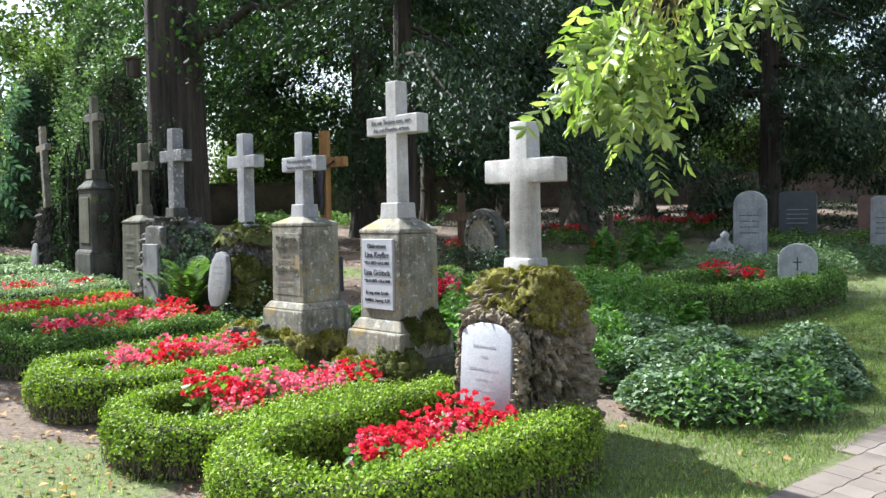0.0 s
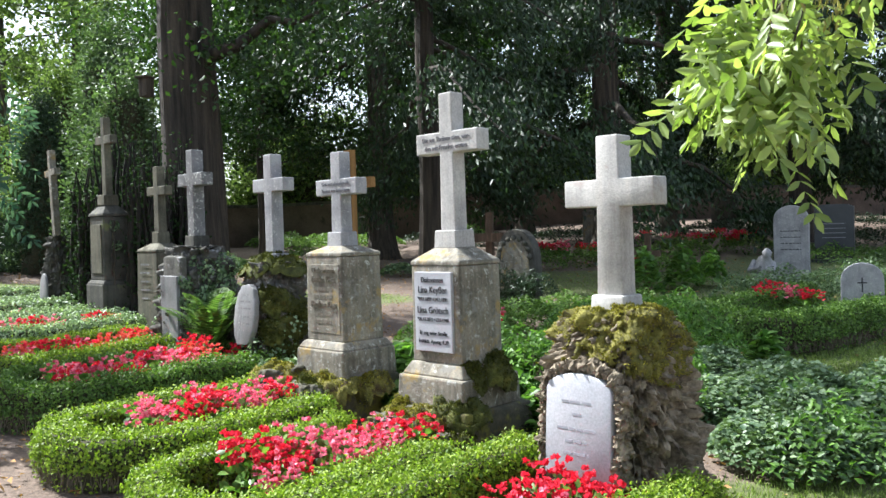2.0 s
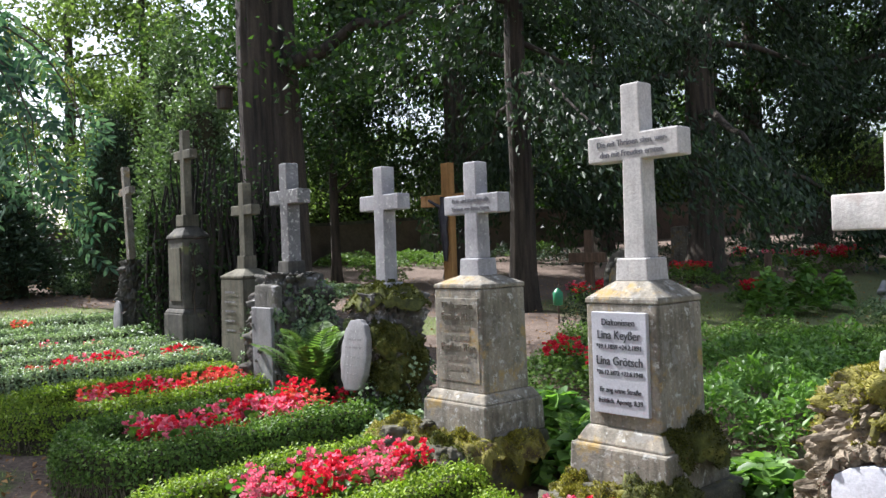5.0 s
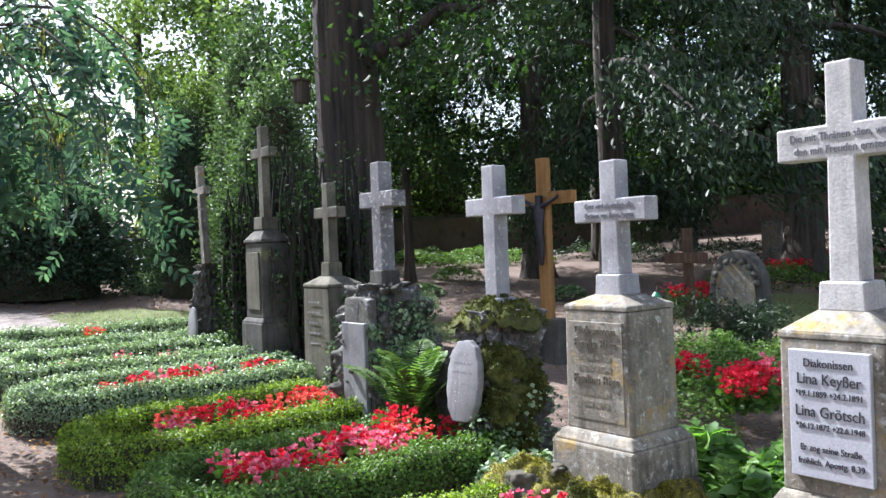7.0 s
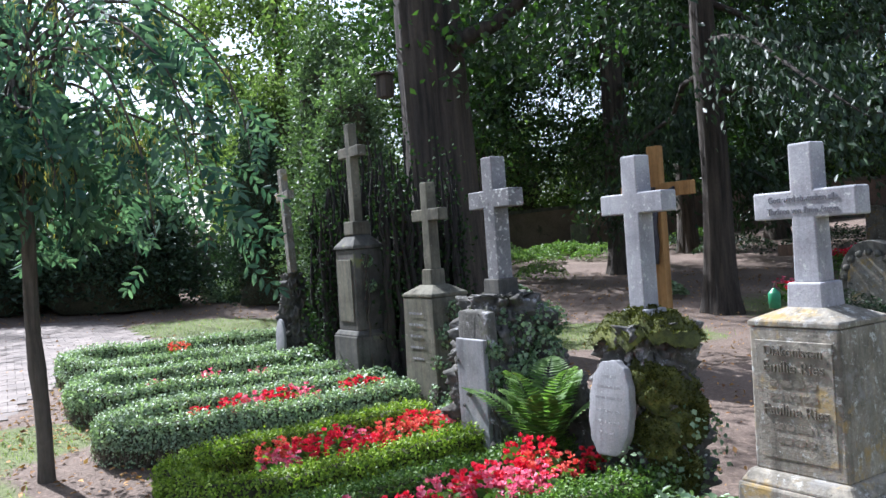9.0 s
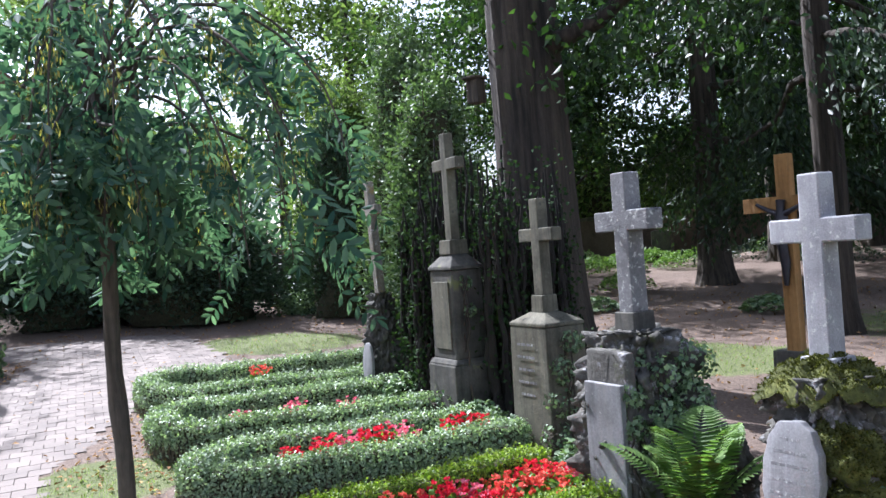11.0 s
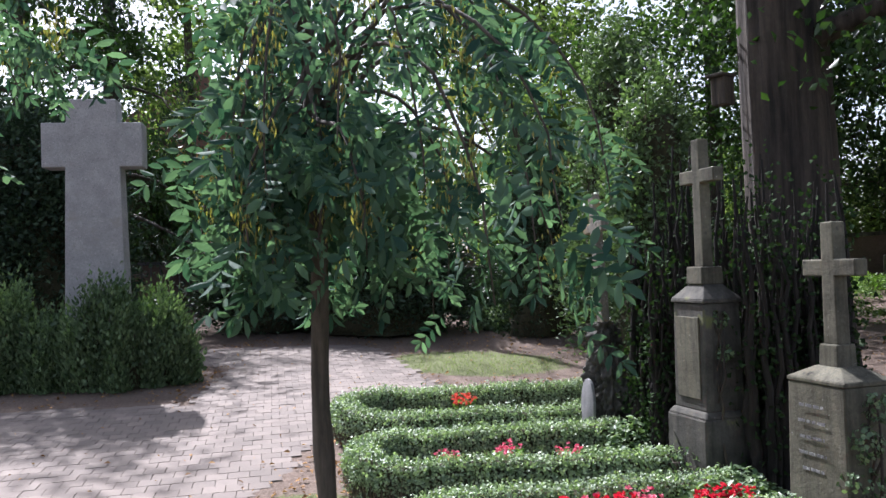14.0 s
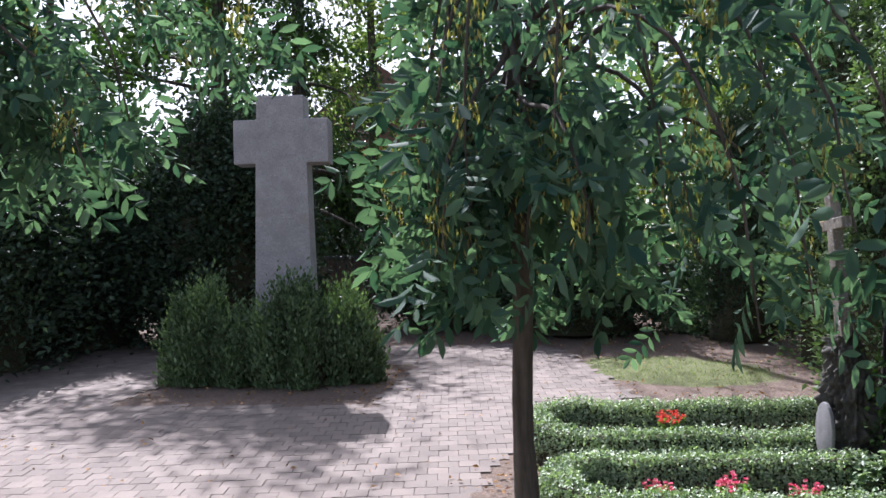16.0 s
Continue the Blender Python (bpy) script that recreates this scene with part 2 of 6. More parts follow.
M_INK = plain_mat("black_lettering", (0.03, 0.03, 0.035), 0.7, 0.1)
# Darker than the panel: relief shading and worn dark paint in one colour.
M_RELIEF = stone_mat("shaded_worn_relief_lettering", (0.22, 0.19, 0.145), (0.10, 0.088, 0.065), [(LICHEN, 40, 0.64)])
M_INKTHIN = plain_mat("worn_black_lettering", (0.13, 0.13, 0.145), 0.8, 0.2)
M_INKPALE = plain_mat("faded_lettering", (0.30, 0.30, 0.335), 0.7, 0.1)
M_BARK = bark_mat("red_brown_bark", (0.016, 0.013, 0.010), (0.072, 0.057, 0.044), 5)
M_BARKD = bark_mat("dark_bark", (0.03, 0.025, 0.02), (0.10, 0.08, 0.06), 6)
M_STEM = bark_mat("young_bark", (0.05, 0.042, 0.032), (0.12, 0.10, 0.08), 9)
M_TWIG = plain_mat("twig", (0.16, 0.13, 0.09), 0.9)
M_BOX = leaf_mat("box_leaves", (0.055, 0.11, 0.026), (0.16, 0.25, 0.06), 0.28, 0.5, 0.28)
# Paler copy of the box leaves, with whitish sun sheen in the colour.
M_BOXP = leaf_mat("sheen_box_leaves", (0.11, 0.17, 0.10), (0.39, 0.47, 0.33), 0.25, 0.48, 0.5)
M_BOXY = leaf_mat("young_box_leaves", (0.10, 0.17, 0.02), (0.29, 0.37, 0.05), 0.32, 0.5, 0.28)
# Dark brown carrying the shade among the twigs inside hedges and shrubs.
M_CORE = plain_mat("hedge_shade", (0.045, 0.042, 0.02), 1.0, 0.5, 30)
M_IVY = leaf_mat("ivy_leaves", (0.065, 0.12, 0.06), (0.21, 0.28, 0.165), 0.22, 0.45, 0.45)
M_GREEN = leaf_mat("green_leaves", (0.065, 0.145, 0.03), (0.17, 0.29, 0.07), 0.35, 0.45)
M_FERN = leaf_mat("fern_leaves", (0.085, 0.15, 0.045), (0.18, 0.27, 0.09), 0.35, 0.5, 0.3)
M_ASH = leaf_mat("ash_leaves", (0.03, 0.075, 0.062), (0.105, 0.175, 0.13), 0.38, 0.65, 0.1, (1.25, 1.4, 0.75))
# Lighter copy of the ash leaves, sunlight put into its yellow-green.
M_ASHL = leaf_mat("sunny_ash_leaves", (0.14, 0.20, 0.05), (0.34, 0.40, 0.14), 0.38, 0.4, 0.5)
M_SEED = leaf_mat("seed_keys", (0.20, 0.17, 0.06), (0.33, 0.28, 0.10), 0.3, 0.6)
M_CONIF = leaf_mat("conifer_leaves", (0.011, 0.026, 0.012), (0.034, 0.064, 0.025), 0.16, 0.5)
M_YEW = leaf_mat("yew_leaves", (0.02, 0.04, 0.026), (0.056, 0.092, 0.052), 0.12, 0.55, 0.3)
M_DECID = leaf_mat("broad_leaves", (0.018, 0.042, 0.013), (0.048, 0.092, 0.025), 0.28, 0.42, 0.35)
# Lit counterpart of the broad leaves: sunshine is mixed into this green.
M_SUNLIT = leaf_mat("sunlit_leaves", (0.065, 0.11, 0.032), (0.17, 0.235, 0.07), 0.42, 0.5, 0.25, (1.25, 1.35, 0.85))
# Dark copy of the ivy leaves, its colour holding the columns' shade.
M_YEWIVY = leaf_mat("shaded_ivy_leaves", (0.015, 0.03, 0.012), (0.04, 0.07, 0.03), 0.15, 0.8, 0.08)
M_SHRUB = leaf_mat("shrub_leaves", (0.065, 0.105, 0.055), (0.16, 0.225, 0.125), 0.25, 0.5, 0.3)
M_PETAL = leaf_mat("red_petals", (0.58, 0.010, 0.032), (0.86, 0.05, 0.095), 0.3, 0.6, 0.15, (1.2, 0.9, 1.0))
M_PINK = leaf_mat("pink_petals", (0.70, 0.04, 0.15), (0.90, 0.30, 0.40), 0.3, 0.6, 0.15, (1.2, 0.9, 1.0))
M_SALMON = leaf_mat("salmon_petals", (0.75, 0.07, 0.05), (0.88, 0.22, 0.16), 0.3, 0.6, 0.12, (1.2, 0.9, 1.0))
M_GRASS = leaf_mat("grass_blades", (0.09, 0.14, 0.035), (0.28, 0.34, 0.11), 0.35, 0.55)
M_LITTER = leaf_mat("fallen_leaves", (0.14, 0.06, 0.025), (0.45, 0.25, 0.11), 0.1, 0.8, 0.2)
M_GROUND = ground_mat()
M_PAVE = paver_mat()


# ---- builders ----
def link_mesh(name, me, material, parent=None, label=""):
    me.materials.append(material)
    ob = new(name, me)
    if parent:
        ob.parent = parent
    if label:
        tagged(ob, label)
    return ob


def part(name, bm, material, parent=None, label="", flat=False):
    me = bpy.data.meshes.new(name)
    bm.normal_update()
    bm.to_mesh(me)
    bm.free()
    if not flat:
        for f in me.polygons:
            f.use_smooth = True
    return link_mesh(name, me, material, parent, label)


def thing(name, x, y, label, category, group="", turn=TURN, h=0.0, kind="", lean=(0, 0)):
    ob = new(name)
    ob.empty_display_size = 0.1
    p = on(x, y, h)
    ob.matrix_world = pose(p.x, p.y, p.z, lean[0], lean[1], turn)
    return tagged(ob, label, category, group, kind)


def box(bm, cx, cy, z0, w, d, h, top=1.0, bevel=0.008, topd=None):
    """A block with its top scaled, its edges rounded."""
    topd = top if topd is None else topd
    vs = []
    for z, k, kd in ((z0, 1, 1), (z0 + h, top, topd)):
        for sx, sy in ((-1, -1), (1, -1), (1, 1), (-1, 1)):
            vs.append(bm.verts.new((cx + sx * w / 2 * k, cy + sy * d / 2 * kd, z)))
    fs = [(3, 2, 1, 0), (4, 5, 6, 7), (0, 1, 5, 4), (1, 2, 6, 5), (2, 3, 7, 6), (3, 0, 4, 7)]
    faces = [bm.faces.new([vs[i] for i in f]) for f in fs]
    if bevel:
        es = list({e for f in faces for e in f.edges})
        bmesh.ops.bevel(bm, geom=es, offset=bevel, segments=2, profile=0.5, affect="EDGES")
    return bm


def slab(outline, y0, y1, bevel=0.006):
    """An outline in x and z, given depth from y0 to y1."""
    bm = bmesh.new()
    a = [bm.verts.new((x, y0, z)) for x, z in outline]
    b = [bm.verts.new((x, y1, z)) for x, z in outline]
    n = len(a)
    bm.faces.new(a)
    bm.faces.new(b[::-1])
    for i in range(n):
        bm.faces.new((a[i], b[i], b[(i + 1) % n], a[(i + 1) % n]))
    bmesh.ops.recalc_face_normals(bm, faces=bm.faces)
    if bevel:
        bmesh.ops.bevel(bm, geom=list(bm.edges), offset=bevel, segments=2, profile=0.5, affect="EDGES")
    return bm


def cross_outline(w, h, arm_w, arm_h, arm_top, flare=1.0):
    """A Latin cross standing on z = 0: shaft w wide, h high, arms arm_w over all, their top at arm_top."""
    b, a = w / 2, arm_w / 2
    return [(-b * flare, 0), (b * flare, 0), (b, arm_top - arm_h), (a, arm_top - arm_h), (a, arm_top), (b, arm_top), (b * 0.97, h), (-b * 0.97, h), (-b, arm_top), (-a, arm_top), (-a, arm_top - arm_h), (-b, arm_top - arm_h)]


def cross_mesh(z, w, h, arm_w, arm_h, arm_top, depth, flare=1.12):
    bm = slab(cross_outline(w, h, arm_w, arm_h, arm_top, flare), -depth / 2, depth / 2, 0.007)
    bmesh.ops.translate(bm, vec=(0, 0, z), verts=bm.verts)
    return bm


def rough(bm, amp, scale, seed=0.0):
    for v in bm.verts:
        q = v.co * scale + Vector((seed, seed * 1.7, seed * 0.3))
        v.co += noise.noise_vector(q) * amp
    return bm


def ring_rock(w, d, h, top=0.8, amp=0.03, seed=0.0, seg=120, rings=80, square=3.6, fine=0.022, dome=0.84):
    """A craggy upright boulder: a squarish column, rounded at the top, with deep crevices."""
    bm = bmesh.new()
    rows_ = []
    for k in range(rings + 1):
        t = k / rings
        z = h * min(1.0, t * 1.18)
        shrink = 1.0 - (1 - top) * (z / h) ** 1.6
        if t > dome:
            q = (t - dome) / (1 - dome)
            shrink *= math.sqrt(max(0.0, 1 - q ** 2)) * 0.55 + 0.45 * (1 - q)
        ring = []
        for i in range(seg):
            a = 2 * math.pi * i / seg
            c, s = math.cos(a), math.sin(a)
            r = (abs(c) ** square + abs(s) ** square) ** (-1 / square)
            p = Vector((c * r * w / 2 * shrink, s * r * d / 2 * shrink, z + (0.02 * h * (t - 0.84) / 0.16 if t > 0.84 else 0)))
            q = p * 7 + Vector((seed, seed, seed))
            f = noise.fractal(q, 0.7, 2.1, 4) * amp + abs(noise.noise(Vector((p.x * 30 + seed, p.y * 30, p.z * 12)))) * fine * 3.6 - fine + noise.noise(Vector((p.x * 62 + seed, p.y * 62, p.z * 26))) * fine * 1.5 + (noise.cell(Vector((p.x * 34, p.y * 34, p.z * 20 + seed))) - 0.5) * fine * 0.9
            out = Vector((c, s, 0.25 if t > 0.8 else 0.0)) * f
            ring.append(bm.verts.new(p + out))
        rows_.append(ring)
    for a, b in zip(rows_, rows_[1:]):
        for i in range(seg):
            bm.faces.new((a[i], a[(i + 1) % seg], b[(i + 1) % seg], b[i]))
    bm.faces.new(rows_[-1])
    return bm


def moss_cap(w, d, z, h, seed=0.0, amp=0.03, hole=0.0):
    """A cushion of moss lying over a top, with ragged rim and lumps."""
    bm = bmesh.new()
    seg, rings = 52, 14
    rows_ = []
    for k in range(rings + 1):
        t = k / rings
        ring = []
        for i in range(seg):
            a = 2 * math.pi * i / seg
            rim = 1 + 0.28 * noise.noise(Vector((math.cos(a) * 2.5 + seed, math.sin(a) * 2.5, seed)))
            r = (1 - t) * rim
            c, s = math.cos(a), math.sin(a)
            sq = (abs(c) ** 3 + abs(s) ** 3) ** (-1 / 3)
            p = Vector((c * sq * w / 2 * r, s * sq * d / 2 * r, z + h * (1 - min(1, r) ** 2.2) - (0.05 if k == 0 else 0)))
            p += Vector((0, 0, 1)) * (noise.fractal(p * 14 + Vector((seed, 0, 0)), 0.8, 2, 4) * amp)
            ring.append(bm.verts.new(p))
        rows_.append(ring)
    for a, b in zip(rows_, rows_[1:]):
        for i in range(seg):
            bm.faces.new((a[i], a[(i + 1) % seg], b[(i + 1) % seg], b[i]))
    return bm


def raw_mesh(name, co, faces_n, corner, material, parent=None, label=""):
    """A mesh from arrays: corners, corners to a face, corner indices."""
    me = bpy.data.meshes.new(name)
    me.vertices.add(len(co))
    me.vertices.foreach_set("co", np.ascontiguousarray(co, dtype=np.float32).ravel())
    nf = len(corner) // faces_n
    me.loops.add(len(corner))
    me.loops.foreach_set("vertex_index", np.ascontiguousarray(corner, dtype=np.int32))
    me.polygons.add(nf)
    me.polygons.foreach_set("loop_start", np.arange(0, len(corner), faces_n, dtype=np.int32))
    me.update(calc_edges=True)
    return link_mesh(name, me, material, parent, label)


def unit(v):
    return v / np.maximum(np.linalg.norm(v, axis=1, keepdims=True), 1e-9)


def leaves(name, pos, along, length, width, material, parent=None, label="", fold=0.25, up=None, oval=False):
    """Leaves as folded diamonds lying along the given directions, one island each."""
    n = len(pos)
    along = unit(np.asarray(along, float))
    ref = rng.normal(size=(n, 3)) if up is None else up + 0.5 * rng.normal(size=(n, 3))
    side = unit(np.cross(along, ref))
    nor = np.cross(side, along)
    L = np.broadcast_to(np.asarray(length, float), (n,))[:, None]
    Wd = np.broadcast_to(np.asarray(width, float), (n,))[:, None]
    if oval:
        co = np.empty((n, 6, 3))
        for k, (u, v, w) in enumerate(((-0.5, 0, 0), (-0.2, 0.42, 0.8), (0.16, 0.46, 1.0), (0.5, 0, 0.1), (0.16, -0.46, 1.0), (-0.2, -0.42, 0.8))):
            co[:, k] = pos + along * L * u + side * Wd * v + nor * Wd * fold * w - nor * L * 0.12 * (u + 0.5) ** 2
        i = np.arange(n)[:, None] * 6
        corner = (i + np.array([0, 1, 2, 0, 2, 3, 0, 3, 4, 0, 4, 5])).ravel()
        return raw_mesh(name, co.reshape(-1, 3), 3, corner, material, parent, label)
    co = np.empty((n, 4, 3))
    co[:, 0] = pos - along * L * 0.5
    co[:, 1] = pos + side * Wd * 0.5 + nor * Wd * fold - along * L * 0.08
    co[:, 2] = pos + along * L * 0.5
    co[:, 3] = pos - side * Wd * 0.5 + nor * Wd * fold - along * L * 0.08
    i = np.arange(n)[:, None] * 4
    corner = (i + np.array([0, 1, 2, 0, 2, 3])).ravel()
    return raw_mesh(name, co.reshape(-1, 3), 3, corner, material, parent, label)


def tube(bm, pts, radii, seg=8):
    """A round limb along points."""
    prev = None
    for k, (p, r) in enumerate(zip(pts, radii)):
        p = Vector(p)
        d = (Vector(pts[min(k + 1, len(pts) - 1)]) - Vector(pts[max(k - 1, 0)])).normalized()
        a = d.orthogonal().normalized()
        if prev is not None:
            a = (prev - d * prev.dot(d)).normalized()
        prev = a
        b = d.cross(a)
        ring = [bm.verts.new(p + (a * math.cos(2 * math.pi * i / seg) + b * math.sin(2 * math.pi * i / seg)) * r) for i in range(seg)]
        if k:
            for i in range(seg):
                bm.faces.new((last[i], last[(i + 1) % seg], ring[(i + 1) % seg], ring[i]))
        last = ring
    return bm


def letters(body, size, x, y, z, material, parent, extrude=0.002, align="CENTER", squeeze=1.0):
    """Lettering on a face that looks to -y."""
    cu = bpy.data.curves.new("lettering", "FONT")
    cu.body, cu.size, cu.extrude, cu.align_x = body, size, extrude, align
    tmp = new("lettering_curve", cu)
    me = bpy.data.meshes.new_from_object(tmp.evaluated_get(bpy.context.evaluated_depsgraph_get()))
    bpy.data.objects.remove(tmp)
    me.transform(Matrix.Diagonal((squeeze, 1, 1, 1)))
    me.transform(pose(x, y, z, 90, 0, 0))
    return link_mesh("lettering", me, material, parent)


def bars(lines, parent, material, y, h=0.012):
    """Writing past reading: short bars; lines are (x, z, width)."""
    r = random.Random(3)
    for x, z, w in lines:
        bm = bmesh.new()
        c = x - w / 2
        while c < x + w / 2 - 0.01:
            wd = r.uniform(0.035, 0.075)
            wd = min(wd, x + w / 2 - c)
            box(bm, c + wd / 2 - 0.005, y, z, max(0.008, wd - 0.010), 0.001, h * 0.8, bevel=0)
            c += wd
        part("lettering", bm, material, parent, flat=True)


def tuft(ob, n, size, material, seed=1):
    """Short moss shoots standing all over a cushion."""
    r_ = np.random.default_rng(seed)
    me = ob.data
    co = np.empty(len(me.vertices) * 3)
    me.vertices.foreach_get("co", co)
    no = np.empty(len(me.vertices) * 3)
    me.vertices.foreach_get("normal", no)
    co, no = co.reshape(-1, 3), no.reshape(-1, 3)
    i = r_.integers(0, len(co) - 54, n)
    j = np.minimum(i + r_.choice((1, 52, 53), n), len(co) - 1)
    u = r_.uniform(0, 1, (n, 1)) * (np.linalg.norm(co[i] - co[j], axis=1) < 0.08)[:, None]
    p = co[i] * (1 - u) + co[j] * u + r_.normal(size=(n, 3)) * np.array([0.006, 0.006, 0.002])
    d = no[i] * np.sign(no[i][:, 2:3] + 0.2) + r_.normal(size=(n, 3)) * 0.5
    L = size * r_.uniform(0.6, 1.3, n)
    t = leaves("moss_nap", p, d, L, L * 0.4, material, ob)
    return tagged(t, kind="stuff")


def moss(parent, w, d, z, h, seed, amp, material, at=None, label="cushion of moss", n=2600):
    ob = part("moss", moss_cap(w, d, z, h, seed, amp), material, parent, label)
    if at is not None:
        ob.matrix_local = at
    tuft(ob, n, 0.016, M_MOSSL if material is M_MOSS else M_MOSSG, int(seed))
    return ob


def path_points(pts, step):
    out = []
    for a, b in zip(pts, pts[1:]):
        n = max(1, int(math.dist(a, b) / step))
        out += [(a[0] + (b[0] - a[0]) * k / n, a[1] + (b[1] - a[1]) * k / n) for k in range(n)]
    return out + [pts[-1]]


# ---- ground, paving, wall ----
PAVE_EDGE = ((-1.2, 2.75), (5.0, 2.6), (6.6, 2.35), (7.4, 2.15), (7.8, 1.96), (8.8, 1.48), (9.7, 0.62), (10.7, -0.16), (13.6, -0.19), (14.4, 0.15))
ISLAND = (-11.85, 10.62, 1.42, 1.15)  # soil bed round the granite cross


def paved(x, y):
    s, d = to_row(x, y)
    edge = np.interp(s, [p[0] for p in PAVE_EDGE], [p[1] for p in PAVE_EDGE])
    main = (d > edge) & (d < 9.5) & (s > -1.2) & (s < 14.4 + 0.25 * d)
    side = (s <= -1.2) & (s > -3.4) & (d > -14) & (d < 9.5)
    ix, iy = x - ISLAND[0], y - ISLAND[1]
    isl = (np.abs(0.8 * ix + 0.6 * iy) < ISLAND[2]) & (np.abs(0.8 * iy - 0.6 * ix) < ISLAND[3])
    return (main | side) & ~isl


LAWNS = ((3.1, 8.2, 2.0, 3.2), (4.5, 13.5, 2.6, 3.0), (1.05, 5.5, 1.1, 0.75), (-8.7, 13.9, 1.1, 0.8), (-6.6, 8.5, 0.5, 0.6), (-2.3, 4.9, 0.8, 0.5), (1.0, 15.5, 2.5, 2.0), (-5.6, 14.6, 0.9, 0.7), (-3.2, 13.2, 1.2, 0.8), (1.0, 2.4, 2.0, 1.2), (-4.4, 6.6, 0.5, 0.5), (8.0, 17.0, 5.0, 5.0))


def grassy(x, y):
    g = np.zeros_like(x)
    for cx, cy, a, b in LAWNS:
        g = np.maximum(g, np.clip(1.6 - ((x - cx) / a) ** 2 - ((y - cy) / b) ** 2, 0, 1))
    s, d = to_row(x, y)
    g = np.maximum(g, np.clip(1.3 - np.abs(d - 2.35) * 2.6, 0, 1) * (s > -1.2) * (s < 7.3))
    beyond = (y - 27.5 - (x + 3) * 0.54) > 0
    return np.where(beyond, 1.0, g)


def make_ground():
    def axis(a, b, step, far):
        return np.concatenate((-np.geomspace(far, -a + 1.0, 14) if a < 0 else [], np.arange(a, b, step), np.geomspace(b + 0.6, far, 14)))
    xs, ys = axis(-20, 13, 0.16, 400), axis(-5, 36, 0.16, 400)
    X, Y = np.meshgrid(xs, ys)
    n = np.array([noise.fractal(Vector((x * 1.3, y * 1.3, 0)), 0.8, 2.0, 4) for x, y in zip(X.ravel(), Y.ravel())]).reshape(X.shape)
    pv = paved(X, Y)
    Z = gz(X, Y) + np.where(pv, -0.004, n * 0.022)
    nx, ny = len(xs), len(ys)
    idx = np.arange(nx * ny).reshape(ny, nx)
    q = np.stack((idx[:-1, :-1], idx[:-1, 1:], idx[1:, 1:], idx[1:, :-1]), -1).reshape(-1)
    ob = raw_mesh("ground", np.stack((X, Y, Z), -1).reshape(-1, 3), 4, q, M_GROUND)
    at = ob.data.attributes.new("grass", "FLOAT", "POINT")
    at.data.foreach_set("value", grassy(X, Y).ravel().astype(np.float32))
    ob.data.polygons.foreach_set("use_smooth", np.ones(len(ob.data.polygons), bool))
    return tagged(ob, "brown leaf-strewn earth with patches of thin grass", "ground", kind="structure")


ground = make_ground()


def wall_run(name, pts, h, thick=0.3):
    """A run of old masonry wall with a coping, following points."""
    ob = new(name)
    tagged(ob, "old dark plastered cemetery wall with a stone coping", "wall", kind="structure")
    for nm, z0, z1, tk, m in (("wall_face", -0.3, h, thick, M_WALL), ("coping", h + 0.003, h + 0.09, thick + 0.1, M_DARK)):
        bm = bmesh.new()
        last = None
        for k, (x, y) in enumerate(pts):
            a, b = Vector(pts[max(0, k - 1)]), Vector(pts[min(len(pts) - 1, k + 1)])
            t = (b - a).normalized()
            nn = Vector((-t.y, t.x)) * tk / 2
            g = float(gz(x, y))
            ring = [bm.verts.new((x + s * nn.x, y + s * nn.y, g + z)) for s, z in ((-1, z0), (1, z0), (1, z1), (-1, z1))]
            if last:
                for i in range(4):
                    bm.faces.new((last[i], last[(i + 1) % 4], ring[(i + 1) % 4], ring[i]))
            else:
                bm.faces.new(ring)
            last = ring
        bm.faces.new(last[::-1])
        bmesh.ops.recalc_face_normals(bm, faces=bm.faces)
        part(nm, bm, m, ob, flat=True)
    return ob


wall_run("wall_north", [(-30, 13.5), (-19, 16.2), (-12.5, 19.6), (-8, 24.6), (0, 29.2), (8, 33.6), (20, 40), (34, 46)], 1.05)


